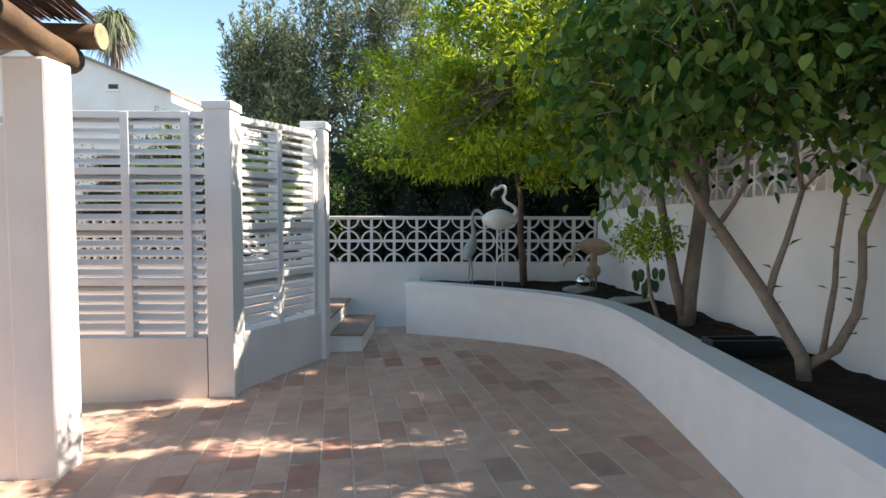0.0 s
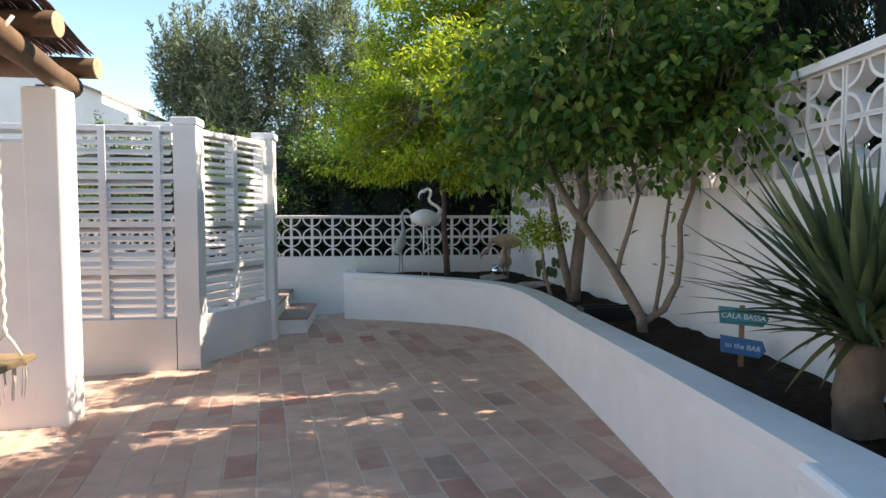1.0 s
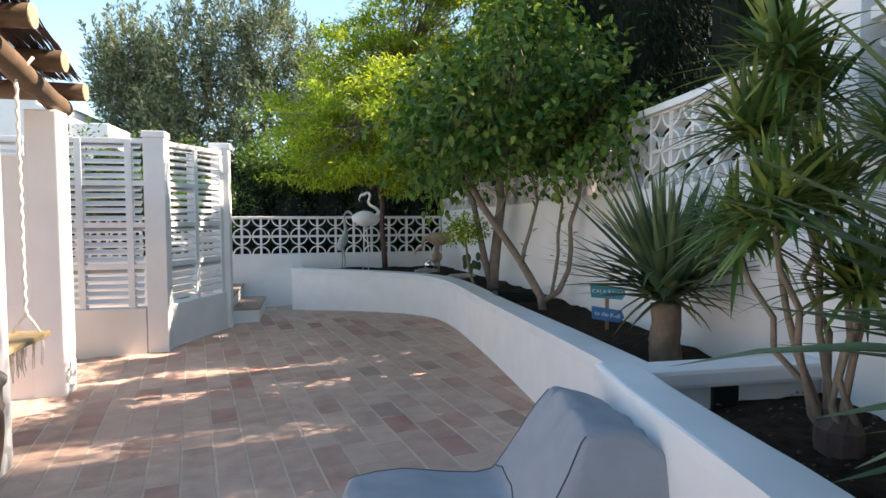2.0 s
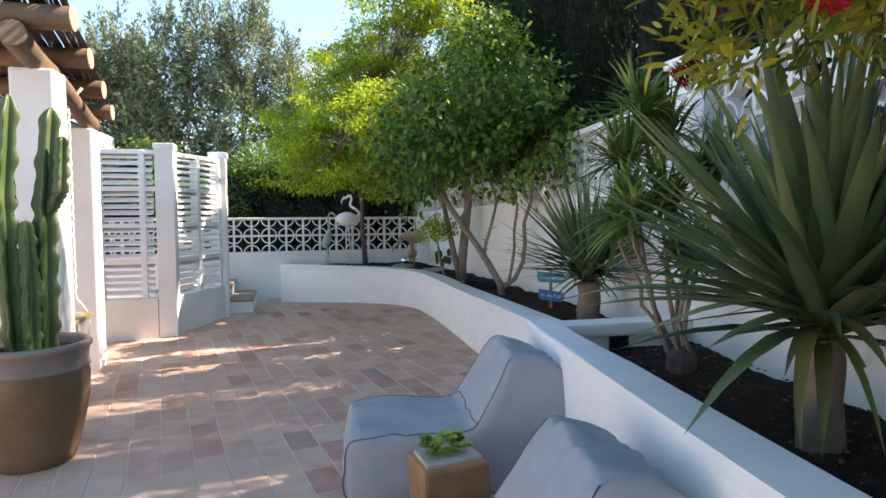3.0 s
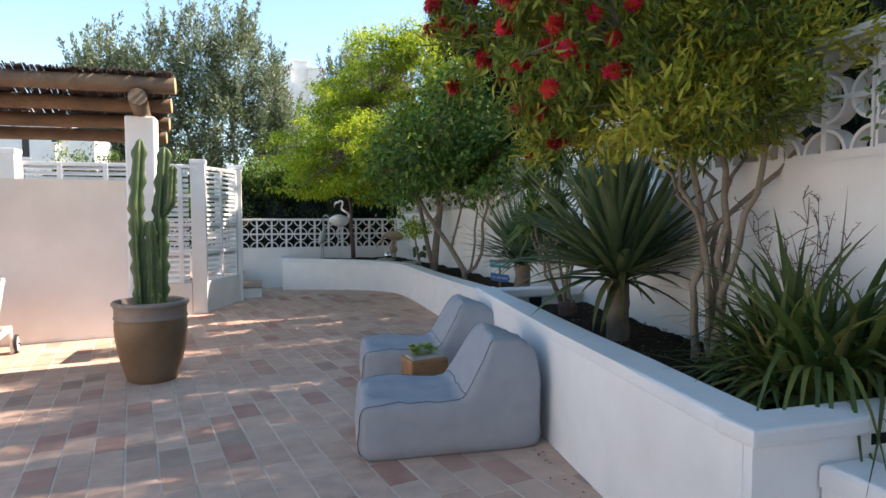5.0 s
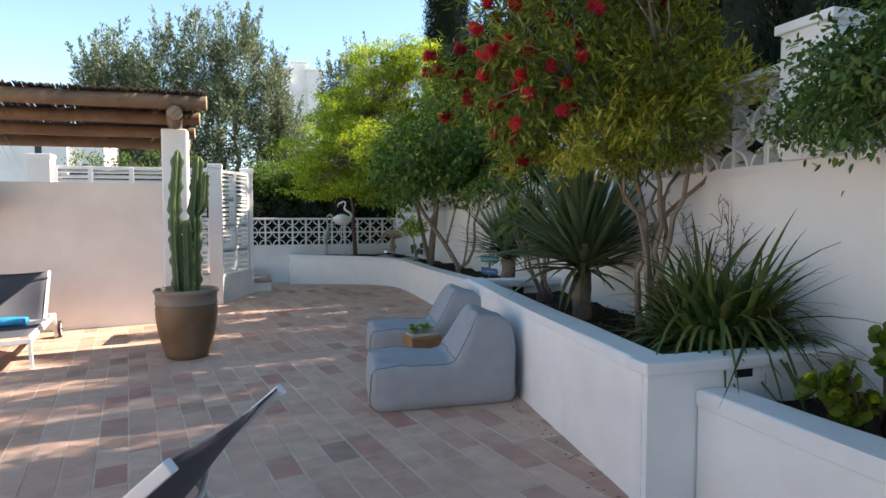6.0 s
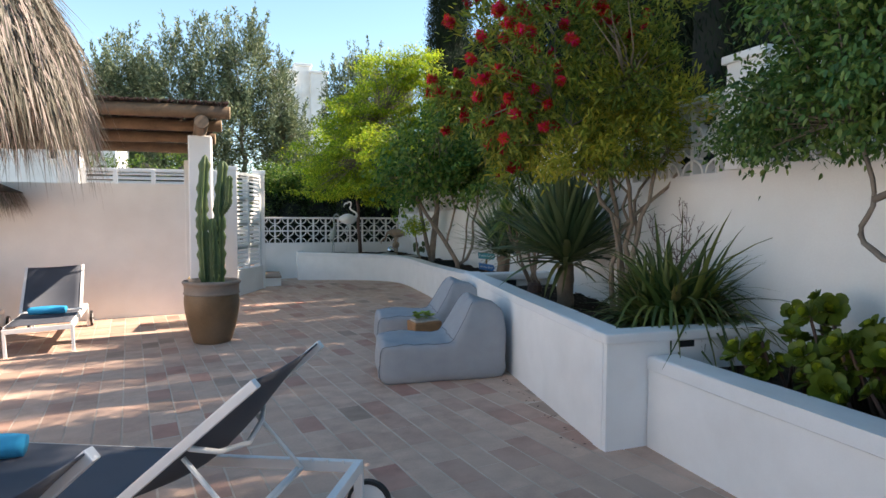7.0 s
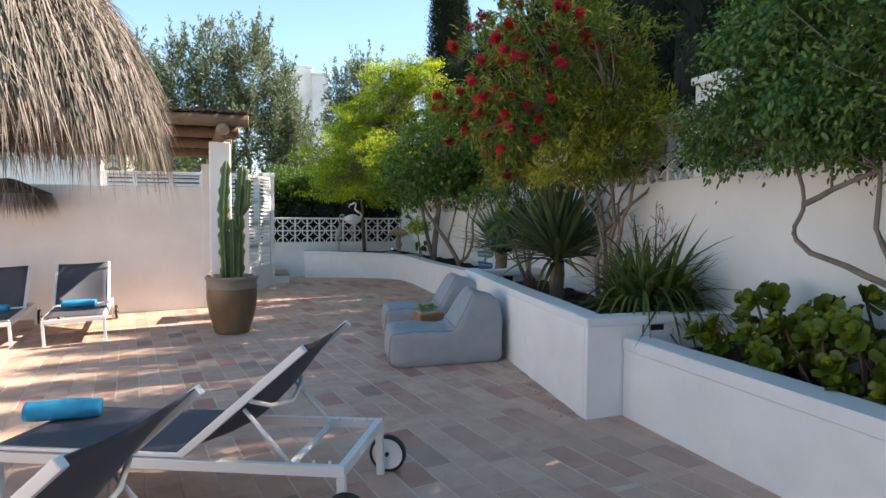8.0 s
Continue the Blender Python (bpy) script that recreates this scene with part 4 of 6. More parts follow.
    # curved tie bar behind the sling and the prop stay
    tube("tie_bar", [(-0.47, 0.03, -0.02), (-0.47, 0.16, -0.10), (-0.47, W / 2, -0.145), (-0.47, W - 0.16, -0.10), (-0.47, W - 0.03, -0.02)], [0.012] * 5, ALU, back, "pale bowed tie bar", 8)
    top = back_m @ Vector((-0.40, 0.06, -0.03))
    top2 = back_m @ Vector((-0.40, W - 0.06, -0.03))
    for p, yy in ((top, 0.06), (top2, W - 0.06)):
        tube("prop_stay", [p, Vector((0.29, yy, H - 0.03))], [0.011, 0.011], ALU, th, "white prop stay", 8)
    tube("prop_bar", [Vector((0.29, 0.06, H - 0.03)), Vector((0.29, W - 0.06, H - 0.03))], [0.010, 0.010], ALU, th, "", 8)
    for x in (0.08, 0.16, 0.24):
        bar("notch", x, x + 0.015, 0.035, 0.05, H - 0.01, H + 0.012)
        bar("notch", x, x + 0.015, W - 0.05, W - 0.035, H - 0.01, H + 0.012)
    return th


def towel_roll(name, m, length, r, label):
    """A rolled towel: a spiral edge at each end, slightly flattened."""
    V, F = [], []
    n, s = 12, 28
    for i in range(n + 1):
        x = -length / 2 + length * i / n
        for k in range(s):
            a = 2 * math.pi * k / s
            q = r * (1 + 0.06 * math.sin(3 * a + i * 0.6) + noise.noise((x * 12, k * 0.4, 2)) * 0.08)
            q *= (1 - 0.10 * (abs(2 * i / n - 1) ** 8))
            V.append((x, math.cos(a) * q * 1.15, r * 0.86 + math.sin(a) * q * 0.86))
    for i in range(n):
        for k in range(s):
            q = i * s
            F.append((q + k, q + (k + 1) % s, q + s + (k + 1) % s, q + s + k))
    F.append(tuple(range(s - 1, -1, -1)))
    F.append(tuple(range(n * s, (n + 1) * s)))
    th = link(name, V, F, TOWEL, None, "", smooth=True)
    th.matrix_world = m
    return tagged(th, label, "towel", "rolled towels")


near_dir = 153.5
lm = on_floor(-0.957, -4.193, near_dir)
sun_lounger("sun_lounger", lm, "white-framed sun lounger with raised anthracite sling back, under the thatched parasol", "sun loungers")
lm2 = on_floor(-0.957 - 0.725, -4.193 - 1.18, near_dir)
sun_lounger("sun_lounger", lm2, "white-framed sun lounger and raised sling back near the path", "sun loungers")
towel_roll("rolled_towel", pose(-2.78, -3.575, 0.278, 0, 2, 4), 0.40, 0.068, "rolled turquoise towel on a sun lounger's sling")

for dx, extra in ((0.0, ""), (-1.05, "")):
    fm = on_floor(-4.45 + dx, 2.95, -82)
    sun_lounger("sun_lounger", fm @ pose(0, 0, 0), "white-framed sun lounger with raised back against the garden wall", "sun loungers")
    towel_roll("rolled_towel", fm @ pose(1.02, 0.34, 0.352, 0, 0, 78), 0.42, 0.06, "rolled turquoise towel on a lounger by the wall")

# ---------- rope swing under the pergola ----------
swing = thing("rope_swing", pose(-2.20, 2.5, 0), "wooden swing board on white cotton ropes with a knotted fringe", "swing")
bm = bmesh.new()
box(bm, -0.13, 0.13, -0.36, 0.36, 0.56, 0.60, 0.008)
part("seat_board", bm, BOARD, swing)
for y in (-0.28, 0.28):
    for dx in (-0.09, 0.09):
        tube("rope_end", [(dx, y, 0.60), (dx * 0.5, y, 0.68), (0, y, 0.74)], [0.009, 0.009, 0.010], ROPE, swing, "", 8)
    pts = [(0.004 * math.sin(i * 1.9), y + 0.004 * math.cos(i * 1.9), 0.72 + i * 0.03) for i in range(60)]
    tube("rope", pts, [0.0125 + 0.003 * math.sin(i * 2.1) for i in range(60)], ROPE, swing, "twisted white rope", 8)
    tube("rope_loop", [(0, y, 2.44), (0.06, y, 2.50), (0.115, y, 2.57)], [0.011] * 3, ROPE, swing, "", 8)
data = []
for i in range(46):
    x, y = rng.uniform(-0.12, 0.12), -0.34 + 0.68 * i / 45
    data.append(tube_data([(x, y, 0.56), (x + rng.uniform(-0.01, 0.01), y, 0.46), (x + rng.uniform(-0.015, 0.015), y + rng.uniform(-0.015, 0.015), 0.36 + rng.uniform(-0.04, 0.06))], [0.005, 0.005, 0.003], 5))
V, F = join_data(data)
link("fringe", V, F, ROPE, swing, "knotted white rope fringe")


# ---------- thatched parasol ----------
def thatch_parasol(name, x, y, label, radius, z_edge, z_top, seed, tufts=21000):
    th = thing(name, pose(x, y, 0), label, "parasol", "thatched parasols")
    r = np.random.RandomState(seed)
    tube("pole", [(0, 0, ground_z(x, y) - 0.02), (0, 0, z_top - 0.1)], [0.055, 0.05], LOG, th, "round wooden pole", 12)
    H = z_top - z_edge
    def dome(u):
        return np.sin(u * math.pi / 2) ** 0.85, (1 - np.cos(u * math.pi / 2)) ** 1.05
    prof = []
    for i in range(15):
        q, w = dome(i / 14)
        prof.append((max(0.02, (radius - 0.07) * q), z_top - 0.06 - (H - 0.06) * w))
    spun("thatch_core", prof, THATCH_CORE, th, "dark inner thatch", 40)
    for k in range(8):
        a = 2 * math.pi * k / 8
        tube("rib", [(0.04 * math.cos(a), 0.04 * math.sin(a), z_top - 0.2), ((radius - 0.14) * math.cos(a), (radius - 0.14) * math.sin(a), z_edge + 0.05)], [0.022, 0.015], LOG, th, "", 6)
    n = tufts
    u = r.rand(n) ** 0.7
    a = r.rand(n) * 2 * math.pi
    q, w = dome(u)
    R = np.stack([radius * q * np.cos(a), radius * q * np.sin(a), z_top - H * w + r.rand(n) * 0.05 - 0.01], 1)
    steep = np.clip(u, 0.05, 1) ** 1.3
    b = a + r.normal(size=n) * 0.8
    out = np.stack([np.cos(b), np.sin(b), -0.15 - 2.2 * steep + r.normal(size=n) * 0.5], 1)
    blades("thatch", R, out, np.asarray(0.10 + 0.20 * r.rand(n) ** 1.5), 0.0065, np.asarray(0.1 + 0.7 * r.rand(n)), THATCH, th, "dry straw-coloured palm thatch", 4, seed, fold=0.5)
    m = int(n * 0.24)
    a = r.rand(m) * 2 * math.pi
    rr3 = radius * (0.90 + 0.10 * r.rand(m))
    R = np.stack([rr3 * np.cos(a), rr3 * np.sin(a), z_edge + 0.10 * r.rand(m)], 1)
    out = np.stack([np.cos(a) * 0.1 + r.normal(size=m) * 0.22, np.sin(a) * 0.1 + r.normal(size=m) * 0.22, -1 + 0 * a], 1)
    blades("fringe", R, out, np.asarray(0.05 + 0.20 * r.rand(m) ** 3), 0.0045, np.asarray(0.05 + 0.2 * r.rand(m)), THATCH, th, "hanging ragged thatch fringe", 4, seed + 1, fold=0.4)
    return th


thatch_parasol("thatched_parasol", -3.37, -4.20, "thatched parasol of dry palm leaves over the loungers", 1.20, 1.95, 2.88, 11)


# ---------- plants in the beds ----------
def yucca(name, x, y, z, trunk_h, trunk_r, leaf, n, seed, label, width=0.045, old=0.12):
    """A stout ringed trunk with a ball of stiff sword leaves, older ones hanging below."""
    th = thing(name, pose(x, y, z), label, "yucca")
    r = np.random.RandomState(seed)
    pts, rad = [], []
    for i in range(11):
        u = i / 10
        pts.append((0.004 * math.sin(i), 0.004 * math.cos(i * 1.3), -0.08 + (trunk_h + 0.1) * u))
        rad.append(trunk_r * (1.10 - 0.12 * u + 0.02 * (i % 2) + (0.08 if u > 0.9 else 0)))
    tube("trunk", pts, rad, YUCCA_TRUNK, th, "pale ringed trunk", 16, wobble=0.05, rnd=random.Random(seed))
    def fan(k, lo, hi):
        a = r.rand(k) * 2 * math.pi
        el = lo + (hi - lo) * r.rand(k) ** 0.8
        d = np.stack([np.cos(a) * np.cos(el), np.sin(a) * np.cos(el), np.sin(el)], 1)
        R = np.stack([np.cos(a) * 0.04, np.sin(a) * 0.04, trunk_h + 0.02 + 0.14 * r.rand(k)], 1)
        return R, d
    R, d = fan(int(n * (1 - old)), 0.05, 1.5)
    k = len(R)
    d = d + r.normal(size=(k, 3)) * 0.10
    low = 0.68 + 0.32 * np.clip(d[:, 2] / 0.55, 0, 1)
    blades("leaves", R, d, np.asarray(leaf * low * (0.60 + 0.46 * r.rand(k) ** 0.8)), width * (0.65 + 0.7 * r.rand(k)), np.asarray(0.02 + 0.38 * r.rand(k) ** 1.8), LEAF_YUCCA, th, "stiff blue-green sword leaves", 5, seed, 0.4, 0.07)
    R, d = fan(int(n * old), -0.30, 0.2)
    k = len(R)
    blades("old_leaves", R, d, np.asarray(leaf * (0.32 + 0.22 * r.rand(k))), width * (0.5 + 0.4 * r.rand(k)), np.asarray(0.10 + 0.40 * r.rand(k)), LEAF_YUCCA_OLD, th, "older yellowing sword leaves", 5, seed + 1, 0.3, 0.12)
    return th


yucca("yucca", 1.97, 1.24, 0.52, 0.36, 0.088, 0.92, 260, 3, "short-trunked yucca with a dense ball of sword leaves", 0.044, 0.09)
yucca("yucca", 1.54, -1.46, 0.60, 0.37, 0.077, 1.17, 250, 5, "tall-leaved yucca with a bare brown trunk", 0.064, 0.05)


def shrub_thin(name, x, y, z, label, heads, seed):
    """Several thin bare stems, each ending in a tuft of narrow leaves."""
    th = thing(name, pose(x, y, z), label, "shrub")
    r = random.Random(seed)
    rn = np.random.RandomState(seed)
    for hx, hy, hz, s in heads:
        b = (r.uniform(-0.07, 0.07), r.uniform(-0.07, 0.07), -0.05)
        pts = bent(b, (hx, hy, hz), 6, 0.05, r)
        tube("stem", pts, [0.015 - 0.0008 * i for i in range(7)], BARK_PALE, th, "", 8)
        k = 130
        a = rn.rand(k) * 2 * math.pi
        el = -0.3 + 1.8 * rn.rand(k)
        d = np.stack([np.cos(a) * np.cos(el), np.sin(a) * np.cos(el), np.sin(el)], 1)
        R = np.array([hx, hy, hz]) + 0.03 * rn.normal(size=(k, 3)) + np.array([0, 0, 0.05])
        blades("leaf_tuft", R, d, np.asarray(s * (0.6 + 0.5 * rn.rand(k))), 0.026, np.asarray(0.1 + 0.45 * rn.rand(k)), LEAF_DRACAENA, th, "narrow pointed leaves", 5, seed + int((hx + 1) * 100))
    V, F = tube_data([(0, 0, -0.06), (0, 0, 0.06), (0.01, 0, 0.12)], [0.09, 0.085, 0.05], 10)
    link("root_crown", V, F, BARK_RED, th)
    return th


shrub_thin("dracaena_shrub", 1.73, -0.33, 0.60, "thin-stemmed shrub with tufts of narrow leaves", [(-0.34, 0.08, 1.10, 0.38), (0.02, 0.22, 1.25, 0.42), (-0.15, -0.05, 0.88, 0.40), (0.08, -0.15, 1.05, 0.42), (-0.26, 0.25, 0.72, 0.36), (-0.05, -0.1, 0.55, 0.34), (-0.20, 0.12, 1.38, 0.40), (-0.40, -0.12, 0.82, 0.36)], 17)


def strap_clump(name, x, y, z, n, length, label, seed, width=0.028):
    th = thing(name, pose(x, y, z), label, "strap-leaved plant")
    r = np.random.RandomState(seed)
    a = r.rand(n) * 2 * math.pi
    el = 0.30 + 1.22 * r.rand(n) ** 0.6
    d = np.stack([np.cos(a) * np.cos(el), np.sin(a) * np.cos(el), np.sin(el)], 1)
    q = r.rand(n, 2)
    R = np.stack([0.22 * np.cos(a) * q[:, 0] + 0.1 * (q[:, 1] - 0.5), 0.24 * np.sin(a) * q[:, 0], 0 * a - 0.02 + 0.12 * q[:, 1]], 1)
    reach = np.where(np.cos(a) > 0.55, 0.72, np.where(np.cos(a) < -0.2, 0.66, 1.0)) * (0.62 + 0.38 * np.sin(el))
    blades("leaves", R, d, np.asarray(length * (0.5 + 0.5 * r.rand(n)) * reach), width, np.asarray(0.14 + 1.05 * r.rand(n)), LEAF_STRAP, th, "arching dark strap leaves", 7, seed, 0.35, 0.30)
    k = n // 5
    a = r.rand(k) * 2 * math.pi
    el = 0.35 + 1.0 * r.rand(k)
    d = np.stack([np.cos(a) * np.cos(el), np.sin(a) * np.cos(el), np.sin(el)], 1)
    blades("pale_leaves", np.stack([0.18 * np.cos(a), 0.18 * np.sin(a), 0 * a + 0.03], 1), d, np.asarray(length * np.where(np.cos(a) > 0.5, 0.5, np.where(np.cos(a) < -0.2, 0.48, 0.62)) * (0.6 + 0.5 * r.rand(k))), width * 0.9, np.asarray(0.2 + 0.8 * r.rand(k)), LEAF_YUCCA_OLD, th, "yellowish outer leaves", 7, seed + 9)
    # a few that hang down over the coping
    k = 15
    u = (np.arange(k) + r.rand(k)) / k
    a = -2.7 + 1.4 * u
    d = np.stack([np.cos(a) * 0.78, np.sin(a) * 0.72, 0.55 + 0.3 * r.rand(k)], 1)
    blades("hanging_leaves", np.stack([-0.36 + 0.36 * u, -0.20 - 0.10 * r.rand(k), 0.16 + 0.12 * r.rand(k)], 1), d, np.asarray(0.52 + 0.36 * r.rand(k)), width * 0.5, np.asarray(0.95 + 0.45 * r.rand(k)), LEAF_STRAP, th, "leaves drooping over the coping", 7, seed + 5)
    return th


strap_clump("strap_leaf_clump", 1.48, -3.22, 0.62, 760, 1.34, "dense clump of arching dark strap leaves spilling over the coping", 23, 0.058)


def bottlebrush():
    x, y, z = 1.68, -2.28, 0.60
    th = thing("bottlebrush_tree", pose(x, y, z), "multi-stemmed bottlebrush tree with red flower spikes", "tree")
    r = random.Random(41)
    stems = []
    for tx, ty, tz, q in ((-0.85, -0.35, 1.75, 0.019), (-0.35, 0.15, 1.85, 0.026), (0.12, -0.45, 1.7, 0.024), (-0.80, 0.25, 1.65, 0.018), (0.30, 0.20, 1.5, 0.022), (-0.35, -0.55, 1.9, 0.024), (-0.05, 0.35, 1.6, 0.020), (0.42, -0.30, 1.35, 0.026)):
        b = (r.uniform(-0.09, 0.07), r.uniform(-0.09, 0.09), -0.06)
        mid = (b[0] + tx * 0.10 + r.uniform(-0.09, 0.09), b[1] + ty * 0.24 + r.uniform(-0.09, 0.09), tz * 0.52)
        pts = bent(b, mid, 6, 0.05, r) + bent(mid, (tx, ty, tz), 6, 0.07, r)[1:]
        stems.append(pts)
        tube("stem", pts, [q * (1.1 - 0.055 * i) for i in range(len(pts))], BARK_PALE, th, "pale peeling stem", 9, wobble=0.10, rnd=r)
    blobs = [(-0.85, -0.15, 1.75, 0.55, 0.6, 0.5), (-0.35, 0.15, 1.7, 0.6, 0.6, 0.5), (0.15, -0.35, 1.85, 0.45, 0.5, 0.5), (-0.55, -0.45, 2.2, 0.65, 0.55, 0.55), (-0.1, -0.3, 1.47, 0.65, 0.5, 0.24),
             (-0.4, 0.0, 2.55, 0.7, 0.65, 0.45), (0.35, 0.2, 1.5, 0.35, 0.45, 0.3), (-1.05, -0.25, 2.1, 0.4, 0.45, 0.5), (0.1, -0.2, 2.4, 0.5, 0.55, 0.5)]
    shifted = [(b[0] - 0.36, b[1] - 0.1, *b[2:]) for b in blobs]
    C = crown("leaves", 42, shifted, 290, 74, 0.052, 0.066, 0.0155, LEAF_BRUSH, th, "narrow olive-green leaves", shell=0.4, outward=0.9, fine=True)
    fresh = [(-0.45, -0.35, 1.50, 0.62, 0.5, 0.26), (0.02, -0.15, 1.55, 0.5, 0.5, 0.28), (-0.25, -0.45, 1.85, 0.5, 0.4, 0.35), (0.05, -0.5, 1.75, 0.4, 0.4, 0.3),
             (-0.95, 0.16, 1.30, 0.30, 0.32, 0.16), (-0.82, -0.30, 1.32, 0.32, 0.36, 0.15), (-0.92, -0.78, 1.30, 0.36, 0.30, 0.15)]
    crown("new_leaves", 47, fresh, 175, 36, 0.042, 0.062, 0.0150, LEAF_BRUSH_NEW, th, "yellow-green young shoots", shell=0.5, outward=1.1, hang=-0.3, fine=True)
    limbs("branchwork", stems, C, BARK_PALE, th, 43, 0.010, 3, 4, 0.003)["kind"] = "stuff"
    # red flower spikes: bristles standing out from a short axis, most on the side towards the terrace
    rn = np.random.RandomState(44)
    mid_c = np.array([-0.60, -0.1, 1.9])
    pick = [c for c in C if ((c - mid_c) @ np.array([-0.82, 0.12, 0.30])) > 0.16]
    rest = [c for c in C if ((c - mid_c) @ np.array([0.1, -0.8, 0.5])) > 0.15]
    rn.shuffle(pick)
    rn.shuffle(rest)
    for c in pick[:95] + rest[:26]:
        ax = np.array(c) - mid_c
        ax = ax / np.linalg.norm(ax) + rn.normal(size=3) * 0.35
        ax /= np.linalg.norm(ax)
        k = 190
        u = rn.rand(k)
        w = rn.normal(size=(k, 3))
        w -= (w @ ax)[:, None] * ax
        w /= np.linalg.norm(w, axis=1, keepdims=True)
        P = np.array(c) + ax * 0.05 + ax * (u[:, None] * 0.08)
        leaves("flower_spike", P, w + ax * 0.25, np.tile(ax, (k, 1)), 0.042, 0.008, RED_FLOWER, th, "red bristly flower spike", seed=int(rn.randint(1e6)))
    return th


bottlebrush()


def dry_shrub(x, y, z, h, seed):
    """Thin bare twigs with side shoots and a few small dry seed heads."""
    th = thing("dry_twiggy_shrub", pose(x, y, z), "sparse dry shrub of thin dark twigs with seed heads", "shrub")
    r = random.Random(seed)
    data, P, D = [], [], []
    for _ in range(11):
        a, lean = r.uniform(0, 6.28), r.uniform(0.1, 0.42)
        tip = (math.cos(a) * lean * 0.6, math.sin(a) * lean, h * r.uniform(0.7, 1.05))
        pts = bent((r.uniform(-0.04, 0.04), r.uniform(-0.06, 0.06), -0.04), tip, 7, 0.05, r)
        data.append(tube_data(pts, [0.0045 - 0.0004 * i for i in range(8)], 5))
        for p in pts[2:]:
            for _ in range(2):
                w = Vector((r.uniform(-1, 1) * 0.6, r.uniform(-1, 1), r.uniform(0.0, 0.9))).normalized() * r.uniform(0.06, 0.17)
                data.append(tube_data([p, p + w * 0.5 + Vector((0, 0, 0.01)), p + w], [0.003, 0.0025, 0.0015], 4))
                for _ in range(4):
                    P.append(p + w * r.uniform(0.5, 1.0))
                    D.append((r.uniform(-1, 1), r.uniform(-1, 1), r.uniform(-0.4, 1)))
    V, F = join_data(data)
    link("twig", V, F, BARK_RED, th, "thin dark twigs")["kind"] = "stuff"
    leaves("seed_heads", np.array(P), np.array(D), np.tile([0.1, 0.2, 1.0], (len(P), 1)), 0.022, 0.010, BARK, th, "small dry seed heads", seed=seed)["kind"] = "stuff"
    return th


dry_shrub(1.84, -2.80, 0.62, 0.95, 55)


def aeonium_bed():
    th = thing("aeonium_clump", pose(0, 0, 0), "spreading clump of fleshy green aeonium rosettes", "succulent")
    r = random.Random(51)
    for _ in range(185):
        y = -4.24 - 2.6 * r.random() ** 1.1
        s = r.random()
        x = 1.16 + 0.60 * s
        hump = 0.37 + 0.22 * math.sin((y + 4.2) * 4.1) * 0.5
        z = 0.60 + hump * math.sin(min(1.0, 0.15 + s) * 1.57) * r.random() ** 0.6 + r.uniform(-0.08, 0.14)
        tilt = Vector((-0.9 + 0.6 * s + r.uniform(-0.7, 0.7), -0.25 + r.uniform(-1.0, 1.0), 0.75)).normalized()
        size = r.uniform(0.065, 0.11)
        V, F = join_data(rosette_data((x, y, z), size, 8, r, 0.9, 2, tilt, 0.34))
        head = link("rosette", V, F, AEONIUM, th, smooth=True)
        V, F = join_data(rosette_data((x, y, z), size * 1.1, 9, r, 0.80, 4, tilt, 0.36, 2))
        link("rosette_heart", V, F, AEONIUM_HEART, head, "paler tight inner leaves", smooth=True)
        b = Vector((x + 0.1, y + r.uniform(-0.1, 0.1), 0.47))
        tube("stem", [b, b.lerp(Vector((x, y, z)), 0.6) + Vector((0.02, 0, -0.02)), (x, y, z)], [0.012, 0.010, 0.009], BARK_RED, th, "bare succulent stem", 6)


aeonium_bed()


